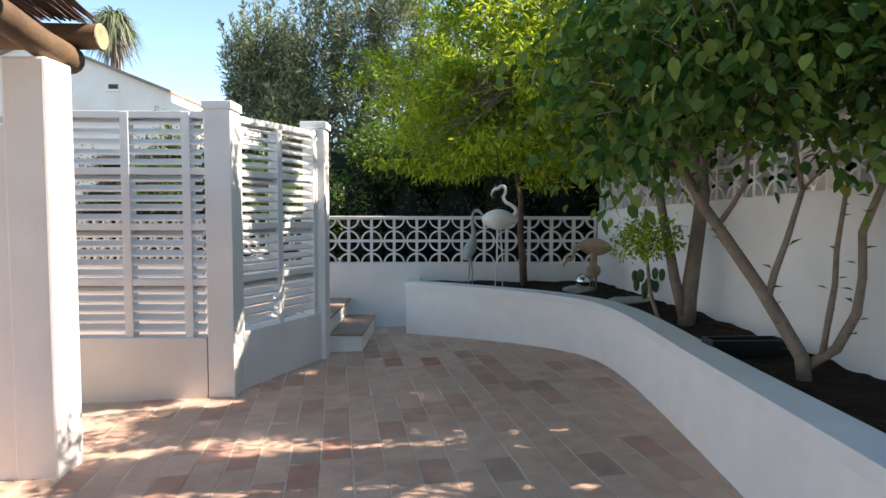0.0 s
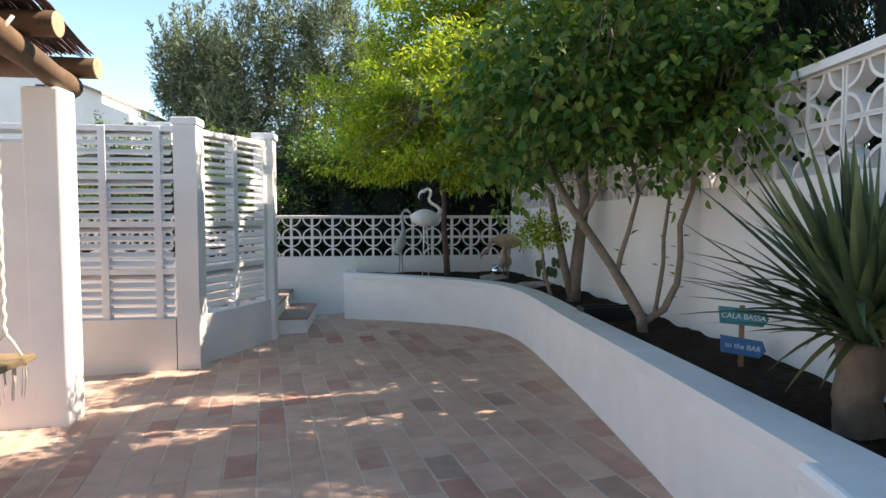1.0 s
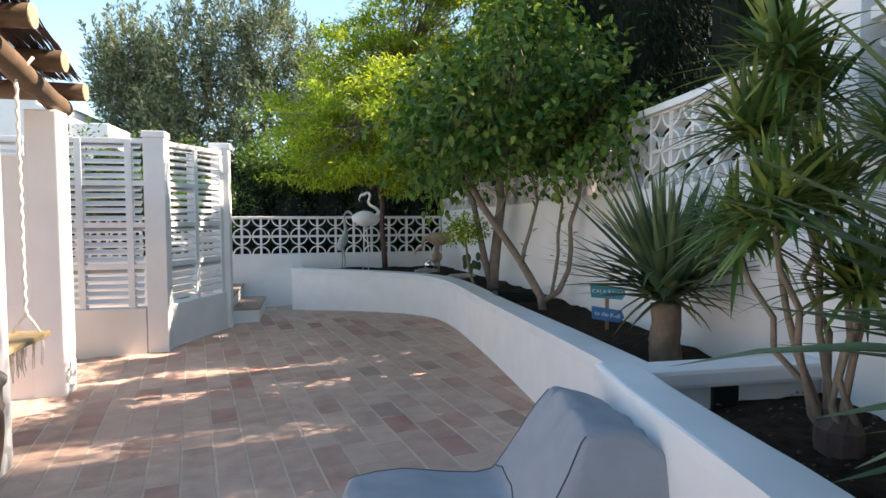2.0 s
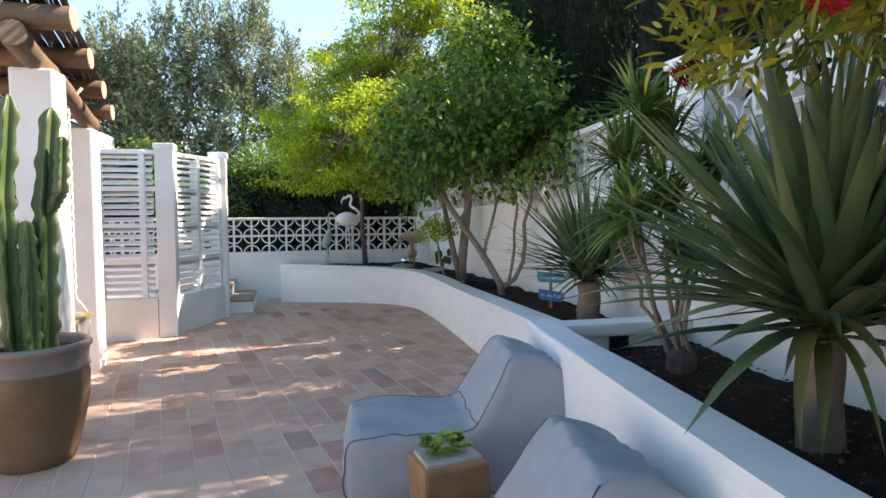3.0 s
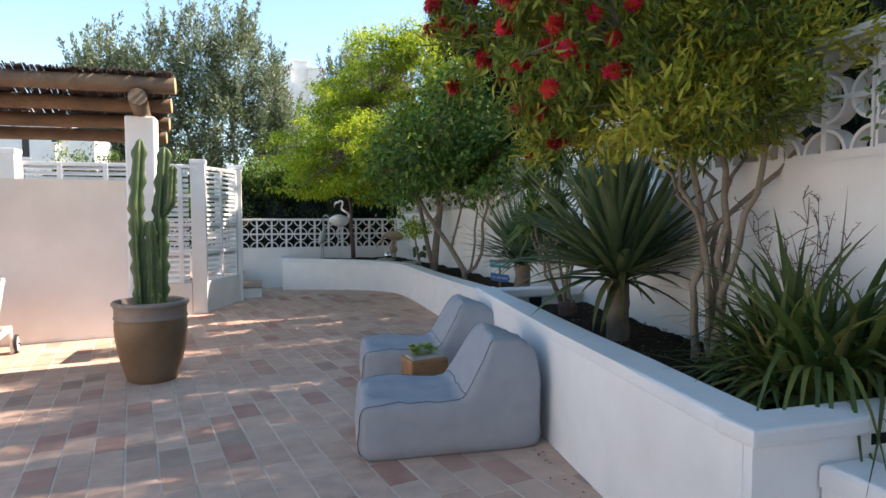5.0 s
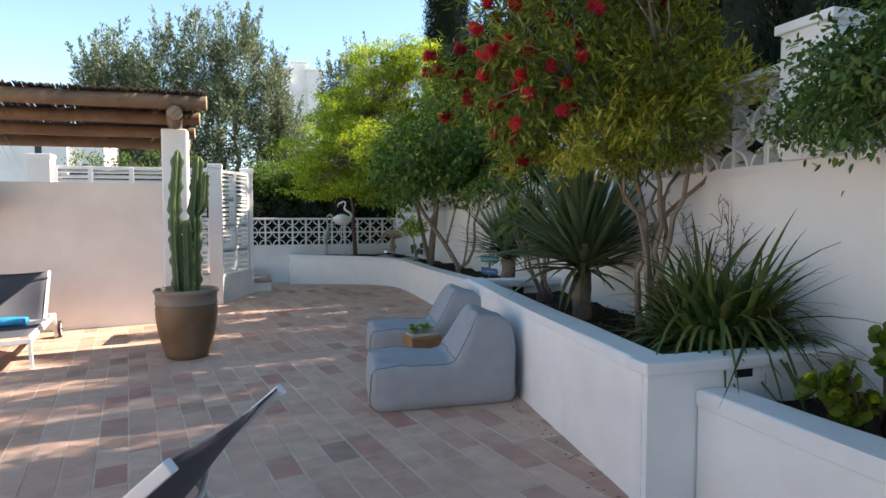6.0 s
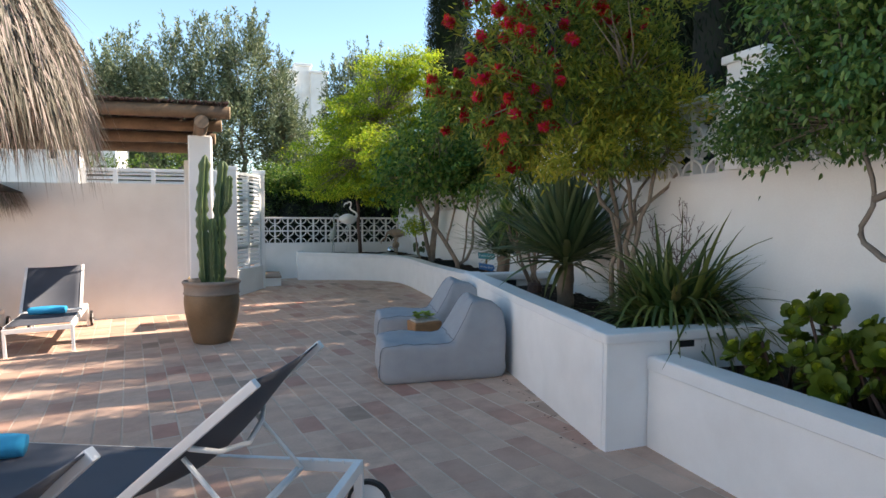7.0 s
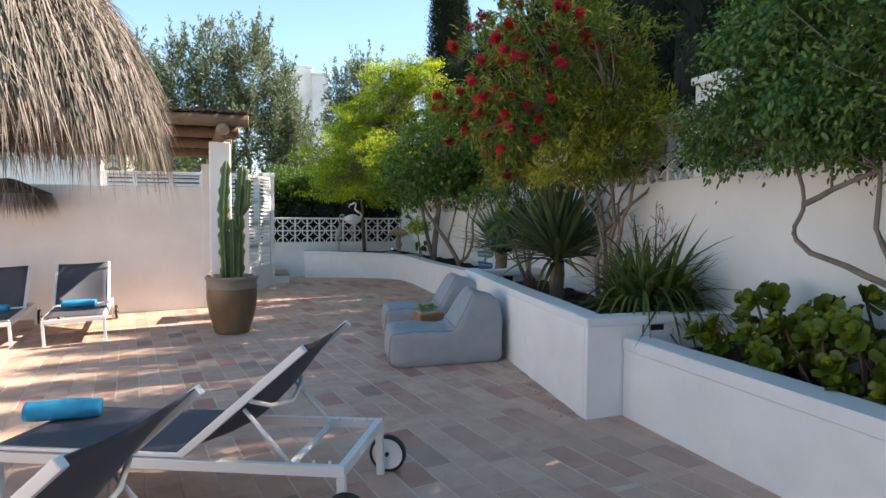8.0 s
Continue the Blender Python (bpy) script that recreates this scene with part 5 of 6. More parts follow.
def climber():
    th = thing("climbing_shrub", pose(1.46, -5.50, 0.50), "climbing shrub with twisted grey stems and leafy crown on the wall", "climber")
    r = random.Random(61)
    stems = [[(0.12, -0.25, -0.06), (0.02, -0.05, 0.38), (-0.04, 0.14, 0.66), (-0.06, 0.36, 0.74), (-0.06, 0.60, 0.80), (-0.06, 0.70, 0.87), (-0.06, 0.72, 0.95), (-0.06, 0.66, 1.05), (-0.06, 0.67, 1.18), (-0.1, 0.75, 1.45)],
             [(0.02, 0.02, -0.06), (0.0, -0.05, 0.3), (-0.02, 0.06, 0.6), (0.0, 0.0, 0.9), (-0.05, 0.1, 1.2), (-0.1, 0.0, 1.5)],
             [(-0.03, 0.12, 0.64), (-0.04, 0.14, 0.8), (-0.04, 0.22, 0.95), (-0.05, 0.2, 1.25)],
             [(-0.06, 0.66, 1.08), (-0.03, 0.5, 1.16), (-0.05, 0.2, 1.25)]]
    for s in stems:
        p = [Vector(q) for q in s]
        fine = []
        for a, b in zip(p, p[1:]):
            fine += [a, a.lerp(b, 0.5) + Vector((r.uniform(-0.012, 0.012), r.uniform(-0.012, 0.012), 0))]
        fine.append(p[-1])
        tube("stem", fine, [0.020 - 0.011 * i / len(fine) for i in range(len(fine))], BARK, th, "twisted grey stem", 8, wobble=0.1, rnd=r)
    blobs = [(-0.12, 1.0, 1.62, 0.40, 0.52, 0.30), (-0.12, 0.45, 1.75, 0.45, 0.6, 0.4), (-0.15, -0.3, 1.85, 0.45, 0.7, 0.5), (0.02, 1.40, 1.58, 0.28, 0.33, 0.24), (-0.15, 0.6, 2.1, 0.45, 0.7, 0.30), (-0.1, -1.0, 1.7, 0.4, 0.6, 0.6), (-0.05, -0.2, 1.15, 0.15, 0.25, 0.12), (-0.1, -0.55, 1.4, 0.3, 0.5, 0.2), (0.0, 0.55, 1.45, 0.3, 0.5, 0.16), (0.15, 1.75, 1.52, 0.16, 0.35, 0.12)]
    C = crown("leaves", 62, blobs, 620, 60, 0.062, 0.043, 0.018, LEAF_VINE, th, "small pointed green leaves", hang=0.25, shell=0.3, fine=True)
    limbs("branchwork", stems, C, BARK, th, 63, 0.008, 3, 4, 0.002)


climber()


def bed_tree_a():
    """Leaning citrus-like tree with several smooth branching stems."""
    x, y, z = 2.04, 3.50, 0.50
    th = thing("citrus_tree", pose(x, y, z), "small broad-leaved tree with branching smooth stems in the bed", "tree")
    r = random.Random(71)
    stems = [[(0, 0, -0.08), (-0.03, 0.0, 0.14), (-0.15, 0.03, 0.36), (-0.27, 0.04, 0.55), (-0.46, 0.05, 0.82), (-0.59, 0.05, 1.0), (-0.70, 0.05, 1.19), (-0.85, 0.1, 1.5)],
             [(0.0, 0.0, 0.10), (0.14, -0.03, 0.20), (0.23, -0.05, 0.40), (0.25, -0.06, 0.60), (0.24, -0.06, 0.85), (0.31, -0.10, 1.10), (0.25, -0.3, 1.5)],
             [(-0.22, 0.03, 0.47), (-0.20, 0.0, 0.62), (-0.15, -0.02, 0.80), (-0.09, -0.05, 1.08), (-0.2, -0.1, 1.45)],
             [(0.07, -0.02, 0.16), (0.12, 0.02, 0.35), (0.15, 0.02, 0.55), (0.14, 0.0, 0.75), (0.19, 0.02, 1.05), (0.1, 0.1, 1.4)],
             [(-0.50, 0.05, 0.88), (-0.44, 0.0, 1.0), (-0.40, -0.05, 1.12), (-0.45, -0.2, 1.5)]]
    rad = [0.044, 0.030, 0.021, 0.020, 0.016]
    for s, q in zip(stems, rad):
        tube("stem", s, [q * (1 - 0.5 * i / len(s)) for i in range(len(s))], BARK_PALE, th, "smooth grey-brown stem", 10, wobble=0.06, rnd=r)
    blobs = [(-0.75, 0.25, 1.45, 0.45, 0.5, 0.30), (-0.45, -0.35, 1.62, 0.55, 0.5, 0.42), (-0.85, -0.65, 1.72, 0.5, 0.5, 0.42), (-0.9, -0.1, 2.0, 0.6, 0.65, 0.42), (-0.1, -0.75, 1.55, 0.45, 0.45, 0.36), (-1.15, -0.3, 1.5, 0.35, 0.5, 0.30),
             (-0.45, -0.5, 2.25, 0.6, 0.65, 0.42), (0.05, -0.6, 2.0, 0.5, 0.6, 0.45), (0.0, 0.4, 1.9, 0.5, 0.6, 0.5), (0.25, -0.9, 1.75, 0.4, 0.45, 0.4), (-0.35, -0.1, 2.7, 0.5, 0.55, 0.4), (0.2, 0.3, 2.6, 0.45, 0.5, 0.45), (-0.1, 0.1, 3.05, 0.35, 0.4, 0.3)]
    C = crown("leaves", 72, blobs, 350, 42, (0.15, 0.15, 0.12), 0.076, 0.046, LEAF_CITRUS, th, "glossy broad dark green leaves", hang=0.45, shell=0.3, gaps=((-0.12, 0.05, 0.9, 3.2), (0.50, 0.05, 1.2, 2.6)), lace=(0.26, 0.26, -9), fine=True)
    limbs("branchwork", stems, C, BARK_PALE, th, 73, 0.010, 2, 4, 0.003)
    # suckers on the lower stems
    P, D, N = [], [], []
    for s in stems[:4]:
        for p, q in zip(s[1:-1], s[2:]):
            for _ in range(2):
                c = Vector(p).lerp(Vector(q), r.random())
                d = Vector((r.uniform(-1, 1), r.uniform(-1, 1), 0.3)).normalized()
                P.append(c + d * 0.03), D.append(d), N.append((0, 0, 1))
    leaves("sucker_leaves", np.array(P), np.array(D), np.array(N, float), 0.07, 0.045, LEAF_CITRUS, th, seed=74)


bed_tree_a()


def bed_tree_b():
    """Taller two-stemmed tree that carries the wide yellow-green feathery crown."""
    x, y, z = 2.03, 5.25, 0.50
    th = thing("acacia_tree", pose(x, y, z), "tree with feathery yellow-green crown spreading over the terrace end", "tree")
    r = random.Random(81)
    stems = [[(0, 0, -0.1), (0.02, 0.0, 0.25), (0.06, 0.0, 0.6), (0.12, 0.0, 1.12), (0.05, 0.1, 1.55), (-0.4, 0.35, 2.2), (-1.0, 0.5, 2.9)],
             [(-0.02, 0.0, 0.10), (-0.10, 0.0, 0.40), (-0.16, 0.0, 0.7), (-0.25, 0.0, 1.12), (-0.6, 0.2, 1.6), (-1.3, 0.4, 2.1)],
             [(0.12, 0.0, 1.12), (0.0, -0.3, 1.7), (-0.5, -0.8, 2.2), (-1.0, -1.1, 2.4)],
             [(0.05, 0.1, 1.55), (0.05, 0.5, 2.2), (-0.2, 1.2, 2.9)]]
    for s, q in zip(stems, (0.075, 0.048, 0.04, 0.035)):
        tube("trunk", s, [q * (1 - 0.6 * i / len(s)) for i in range(len(s))], BARK, th, "grey-green trunk", 10, wobble=0.05, rnd=r)
    blobs = [(-1.0, 0.4, 2.3, 0.8, 0.8, 0.45), (-2.0, 0.7, 2.0, 0.7, 0.8, 0.35), (-0.6, -0.5, 2.1, 0.7, 0.7, 0.4), (-2.5, 0.8, 2.15, 0.55, 0.6, 0.30), (-1.4, 0.2, 2.8, 0.8, 0.8, 0.45), (-0.4, 1.2, 2.4, 0.8, 0.8, 0.5),
             (-1.6, 1.2, 2.6, 0.7, 0.8, 0.45), (-0.9, 0.2, 1.75, 0.8, 0.7, 0.25), (-1.7, 0.3, 1.6, 0.6, 0.6, 0.22), (0.0, 0.4, 2.9, 0.8, 0.9, 0.5), (-0.9, 0.6, 3.35, 0.75, 0.8, 0.4), (-1.35, -1.0, 2.2, 0.6, 0.6, 0.35), (-0.2, 0.4, 3.7, 0.6, 0.6, 0.35), (-0.55, 0.3, 3.95, 0.45, 0.5, 0.3), (-1.5, 0.6, 3.2, 0.5, 0.5, 0.3), (-1.0, 0.2, 3.85, 0.55, 0.6, 0.4), (-0.2, 0.2, 3.95, 0.6, 0.6, 0.4), (0.3, 0.1, 3.45, 0.5, 0.6, 0.45), (0.1, -0.3, 2.7, 0.5, 0.5, 0.5),
             (-1.0, 0.5, 1.50, 0.8, 0.7, 0.28), (-2.1, 0.8, 1.50, 0.6, 0.7, 0.26), (-1.5, 1.0, 1.75, 0.8, 0.7, 0.3), (-0.2, 1.0, 1.7, 0.8, 0.8, 0.35), (-0.6, 1.6, 2.0, 0.9, 0.6, 0.4)]
    C = crown("leaves", 82, blobs, 840, 108, (0.12, 0.12, 0.035), 0.072, 0.023, LEAF_ACACIA, th, "fine feathery yellow-green leaflets", hang=0.25, shell=0.35, gaps=((-1.87, 0.05, 0.7, 3.0), (-1.25, 0.05, 1.2, 2.6)), lace=(0.22, 0.24, 2.6))
    limbs("branchwork", stems, C, BARK, th, 83, 0.010, 2, 4, 0.003)
    # small leafy side shoot low on the stems
    crown("shoot_leaves", 84, [(-0.30, -0.05, 0.78, 0.24, 0.2, 0.13), (-0.5, -0.1, 0.7, 0.15, 0.15, 0.08)], 44, 22, 0.05, 0.05, 0.022, LEAF_ACACIA, th)
    tube("shoot", [(-0.20, -0.02, -0.05), (-0.30, 0.0, 0.28), (-0.34, 0.0, 0.62), (-0.25, 0.0, 0.80)], [0.02, 0.017, 0.012, 0.008], BARK_PALE, th, "", 8)


bed_tree_b()

# thin dark stem rising beside the birds, its crown lost in the hedge
stem_tree = thing("dark_stemmed_shrub", pose(1.03, 8.02, 0.5), "dark bare stem rising before the lattice wall", "shrub")
tube("stem", [(0, 0, -0.05), (-0.02, 0, 0.35), (-0.05, 0.02, 0.7), (-0.04, 0.05, 1.1), (-0.1, 0.1, 1.5)], [0.052, 0.046, 0.042, 0.038, 0.03], BARK_RED, stem_tree, "dark reddish stem", 10, wobble=0.06, rnd=rng)
C = crown("leaves", 91, [(-0.1, 0.1, 1.75, 0.55, 0.3, 0.3), (0.4, 0.1, 1.6, 0.4, 0.3, 0.25), (-0.6, 0.1, 1.65, 0.4, 0.3, 0.25)], 120, 26, 0.07, 0.07, 0.03, LEAF_HEDGE, stem_tree, "dark drooping leaves", hang=0.4)

# low prickly-pear-like plant on a stone by the wall
pad_plant = thing("pad_cactus", pose(2.10, 6.50, 0.56), "small grey-green pad cactus among stones", "cactus")
for i in range(13):
    a = rng.uniform(0, 6.28)
    c = Vector((rng.uniform(-0.12, 0.12), rng.uniform(-0.18, 0.18), 0.06 + 0.20 * rng.random()))
    V, F = tube_data([c + Vector((0, 0, -0.05)), c + Vector((0, 0, -0.02)), c + Vector((0, 0, 0.03)), c + Vector((0, 0, 0.06)), c + Vector((0, 0, 0.075))], [0.014, 0.03, 0.036, 0.026, 0.005], 10)
    V = [Vector((v.x + (v.y - c.y) * 0.0, c.y + (v.y - c.y) * 0.4, v.z)) for v in V]
    link("pad", V, F, CACTUS, pad_plant, smooth=True)


def rock(name, x, y, z, s, label, mat=STONE):
    bm = bmesh.new()
    bmesh.ops.create_icosphere(bm, subdivisions=3, radius=1)
    for v in bm.verts:
        d = 1 + noise.noise(v.co * 1.3 + Vector((x, y, 0))) * 0.3
        v.co = Vector((v.co.x * s[0], v.co.y * s[1], v.co.z * s[2])) * d
    ob = part(name, bm, mat, smooth=True)
    ob.matrix_world = pose(x, y, z, 0, 0, rng.uniform(0, 90))
    return tagged(ob, label, "stone", "bed stones")


rock("flat_stone", 1.95, 6.55, 0.535, (0.24, 0.13, 0.05), "pale flat stone lying on the soil")
rock("flat_stone", 1.62, 7.55, 0.53, (0.20, 0.16, 0.05), "pale slab under the mirror ball")


# ---------- black trough lying in the bed between two trees ----------
trough = thing("black_trough", pose(1.98, 4.12, 0.50, 0, 0, 3), "low black plastic trough sunk in the soil", "trough")
for x0, x1, y0, y1, z0, z1 in ((-0.25, 0.25, -0.08, -0.066, 0, 0.13), (-0.25, 0.25, 0.066, 0.08, 0, 0.13), (-0.25, -0.236, -0.066, 0.066, 0, 0.13), (0.236, 0.25, -0.066, 0.066, 0, 0.13)):
    bm = bmesh.new()
    box(bm, x0, x1, y0, y1, z0 - 0.02, z1, 0.003)
    part("side_panel", bm, TROUGH, trough)
bm = bmesh.new()
box(bm, -0.236, 0.236, -0.066, 0.066, 0.0, 0.085)
part("fill", bm, SOIL, trough, "dark soil inside")


# ---------- garden birds ----------
def bird(name, m, body, neck, leg_h, mat, label, beak=0.10, rear=0.0, stride=0.0):
    """A standing wading-bird figure as one mesh: egg body, curved neck, head with beak, two thin legs."""
    data = []
    L, H, W = body
    pts, rad = [], []
    mid = Vector((0, 0, leg_h + H * 0.5 + 0.05 * L))
    turn = Matrix.Rotation(radians(-rear), 3, "Y")
    for i in range(13):
        u = i / 12
        pts.append(mid + turn @ Vector((-L / 2 + L * u, 0, 0.10 * L * (u - 0.5))))
        rad.append(max(0.006, math.sin(math.pi * min(1, u * 0.88 + 0.06)) ** 0.75 * H / 2))
    data.append(tube_data(pts, rad, 14))
    fine = [Vector((q[0], 0, leg_h + q[1])) for q in neck]
    rad = [q[2] for q in neck]
    for _ in range(2):
        out, ro = [fine[0]], [rad[0]]
        for a, b, ra, rb in zip(fine, fine[1:], rad, rad[1:]):
            out += [a.lerp(b, 0.25), a.lerp(b, 0.75)]
            ro += [ra * 0.75 + rb * 0.25, ra * 0.25 + rb * 0.75]
        fine, rad = out + [fine[-1]], ro + [rad[-1]]
    data.append(tube_data(fine, rad, 10))
    hx, hz = neck[-1][0], leg_h + neck[-1][1]
    s = 1 if neck[-1][0] - neck[-2][0] >= 0 else -1
    data.append(tube_data([(hx - s * 0.01, 0, hz), (hx + s * 0.03, 0, hz + 0.004), (hx + s * 0.055, 0, hz - 0.015), (hx + s * (0.055 + beak * 0.4), 0, hz - 0.065), (hx + s * (0.04 + beak * 0.4), 0, hz - 0.105)], [0.016, 0.025, 0.018, 0.012, 0.003], 8))
    for y, dx in ((-0.035, -stride), (0.035, stride)):
        data.append(tube_data([(dx * 0.4, y, leg_h + H * 0.3), (dx * 0.8 + 0.012, y, leg_h * 0.5), (dx, y, 0.0)], [0.014, 0.0085, 0.007], 6))
        data.append(tube_data([(dx - 0.02, y, 0.004), (dx + 0.07, y, 0.004)], [0.008, 0.004], 5))
    V, F = join_data(data)
    ob = link(name, V, F, mat, smooth=True)
    ob.matrix_world = m
    return tagged(ob, label, "garden figure", "garden birds")


bird("flamingo_figure", pose(0.67, 7.62, 0.50, 0, 0, 2), (0.40, 0.25, 0.2),
     [(0.10, 0.16, 0.05), (0.18, 0.18, 0.036), (0.22, 0.25, 0.026), (0.17, 0.31, 0.022), (0.08, 0.35, 0.02), (0.045, 0.41, 0.019), (0.08, 0.47, 0.019), (0.075, 0.535, 0.019), (0.02, 0.55, 0.020), (-0.015, 0.51, 0.022)], 0.72, BIRD_WHITE, "white painted metal flamingo figure on thin legs", 0.06, -8, 0.05)
bird("heron_figure", pose(0.325, 7.66, 0.50, 0, 0, 4), (0.30, 0.15, 0.13),
     [(0.03, 0.19, 0.045), (0.05, 0.28, 0.030), (0.03, 0.37, 0.021), (0.02, 0.46, 0.017), (0.04, 0.53, 0.017), (0.065, 0.55, 0.018)], 0.42, BIRD_GREY, "grey patinated metal heron figure in the bed", 0.10, 62, 0.03)
bird("ibis_figure", pose(1.86, 7.75, 0.50, 0, 0, 190), (0.42, 0.22, 0.18),
     [(0.15, 0.14, 0.05), (0.22, 0.16, 0.03), (0.26, 0.10, 0.024), (0.28, 0.02, 0.02), (0.30, -0.02, 0.02)], 0.40, BIRD_RUST, "rusty brown metal wading-bird figure bending down", 0.12)
bird("small_bird_figure", pose(1.80, 7.55, 0.50, 0, 0, 250), (0.26, 0.17, 0.15),
     [(0.08, 0.13, 0.05), (0.12, 0.2, 0.035), (0.11, 0.27, 0.028), (0.14, 0.30, 0.028)], 0.16, BIRD_RUST, "small rusty metal bird figure by the mirror ball", 0.08)
bm = bmesh.new()
bmesh.ops.create_uvsphere(bm, u_segments=40, v_segments=24, radius=0.09)
ball = part("mirror_ball", bm, STEEL, smooth=True)
ball.matrix_world = pose(1.66, 7.5, 0.635)
tagged(ball, "polished steel garden ball reflecting the terrace", "garden ball")


# ---------- little signs in the bed ----------
def letters(text, size, mat, m, parent):
    cu = bpy.data.curves.new("lettering", "FONT")
    cu.body, cu.size, cu.extrude, cu.align_x, cu.align_y = text, size, 0.0015, "CENTER", "CENTER"
    tmp = bpy.data.objects.new("lettering", cu)
    me = bpy.data.meshes.new_from_object(tmp)
    bpy.data.objects.remove(tmp)
    me.materials.clear()
    me.materials.append(mat)
    ob = new("lettering", me)
    ob.parent = parent
    ob.matrix_local = m
    return ob


sign = thing("bed_sign", pose(2.14, 2.37, 0.52, 0, 0, -14), "small wooden signpost with a teal and a blue board", "sign")
bm = bmesh.new()
box(bm, -0.014, 0.014, -0.01, 0.01, -0.05, 0.37, 0.003)
part("stick", bm, SIGN_STICK, sign)
for z, mt, txt, w in ((0.305, SIGN_TEAL, "CALA BASSA", 0.29), (0.125, SIGN_BLUE, "to the BAR", 0.27)):
    bm = bmesh.new()
    vs = [(-w / 2 + 0.02, -0.05), (w / 2 - 0.03, -0.05), (w / 2, 0.0), (w / 2 - 0.03, 0.05), (-w / 2, 0.05)]
    lo = [bm.verts.new((x, -0.012, q)) for x, q in vs]
    hi = [bm.verts.new((x, -0.027, q)) for x, q in vs]
    bm.faces.new(lo)
    bm.faces.new(hi[::-1])
    for i in range(5):
        bm.faces.new((lo[i], hi[i], hi[(i + 1) % 5], lo[(i + 1) % 5]))
    bd = part("board", bm, mt, sign)
    bd.location = (0, 0, z)
    bd.rotation_euler = (0, radians(5 if z > 0.2 else 9), 0)
    letters(txt, 0.045, SIGN_WHITE, pose(0, -0.029, 0, 90, 0, 0), bd)

# black drain block under the divider's coping
bm = bmesh.new()
box(bm, 1.62, 1.75, 0.255, 0.283, 0.50, 0.662, 0.004)
tagged(part("drain_block", bm, TROUGH), "black drain block under the divider's coping", "drain", kind="structure")

# small vent in the taller bed's end wall
bm = bmesh.new()
box(bm, 1.115, 1.225, -3.803, -3.79, 0.664, 0.706, 0.0)
tagged(part("wall_vent", bm, DARK), "small dark drain opening in the bed's end wall", "drain", kind="structure")

# ---------- hedge behind the lattice, cypress row, far trees and houses ----------
def hedge(name, blobs, n, per, size, length, width, mat, seed, label, cat="hedge", shell=0.2, core=None):
    th = thing(name, Matrix(), label, cat, kind="stuff")
    crown("leaves", seed, blobs, n, per, size, length, width, mat, th, shell=shell)
    # near-black solids within the leaves stand for the hedge's inner shade
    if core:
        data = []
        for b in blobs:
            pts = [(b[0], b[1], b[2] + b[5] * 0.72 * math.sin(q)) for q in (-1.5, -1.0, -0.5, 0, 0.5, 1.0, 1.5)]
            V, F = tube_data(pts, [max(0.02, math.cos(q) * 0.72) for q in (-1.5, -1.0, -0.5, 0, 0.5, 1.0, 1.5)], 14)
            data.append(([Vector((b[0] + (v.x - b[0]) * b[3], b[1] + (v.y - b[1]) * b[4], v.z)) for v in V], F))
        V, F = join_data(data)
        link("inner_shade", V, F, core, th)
    return th


# almost black: the shade between leaves is put into this colour
CORE = material("foliage_shade_black", (0.012, 0.014, 0.009), rough=0.95, vary=0.3)
blobs = [(-5.0 + 0.75 * i, 9.5 + 0.15 * math.sin(i * 2.1), 1.0 + 0.15 * math.sin(i), 0.6, 0.62, 1.35 + 0.2 * math.sin(i * 1.7)) for i in range(13)]
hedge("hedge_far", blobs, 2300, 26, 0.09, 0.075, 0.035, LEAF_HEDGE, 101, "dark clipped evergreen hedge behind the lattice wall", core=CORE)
# black box behind the leaves, paints shade where gaps would show sky
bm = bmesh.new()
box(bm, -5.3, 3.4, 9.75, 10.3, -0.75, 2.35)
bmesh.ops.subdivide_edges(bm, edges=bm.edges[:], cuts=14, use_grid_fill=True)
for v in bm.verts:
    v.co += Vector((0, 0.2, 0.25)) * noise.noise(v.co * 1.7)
tagged(part("hedge_core", bm, CORE), "near-black filler box painted as the shade inside the far hedge", "hedge", kind="stuff")
hedge("hedge_lit", [(-1.75, 9.2, 1.5, 0.75, 0.5, 0.62), (-2.8, 9.2, 1.55, 0.75, 0.5, 0.7), (-4.0, 9.2, 1.5, 0.8, 0.5, 0.7)], 560, 34, 0.07, 0.07, 0.014, LEAF_HEDGE_LIT, 103, "bright green shrub beside the dark hedge, sunlight put into its leaf colour", core=CORE)
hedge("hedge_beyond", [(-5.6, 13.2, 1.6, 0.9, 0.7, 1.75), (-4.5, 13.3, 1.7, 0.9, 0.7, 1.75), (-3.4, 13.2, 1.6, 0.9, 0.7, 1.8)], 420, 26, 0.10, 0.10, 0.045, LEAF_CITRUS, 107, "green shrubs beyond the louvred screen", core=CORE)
hedge("flowering_hedge", [(0.2, 9.3, 2.35, 0.9, 0.5, 0.5), (1.4, 9.3, 2.4, 0.9, 0.5, 0.55), (2.5, 9.2, 2.3, 0.7, 0.5, 0.5), (-0.8, 9.4, 2.3, 0.7, 0.5, 0.4)], 520, 30, 0.09, 0.08, 0.035, LEAF_CITRUS, 105, "looser dark hedge top with pale drooping leaves")


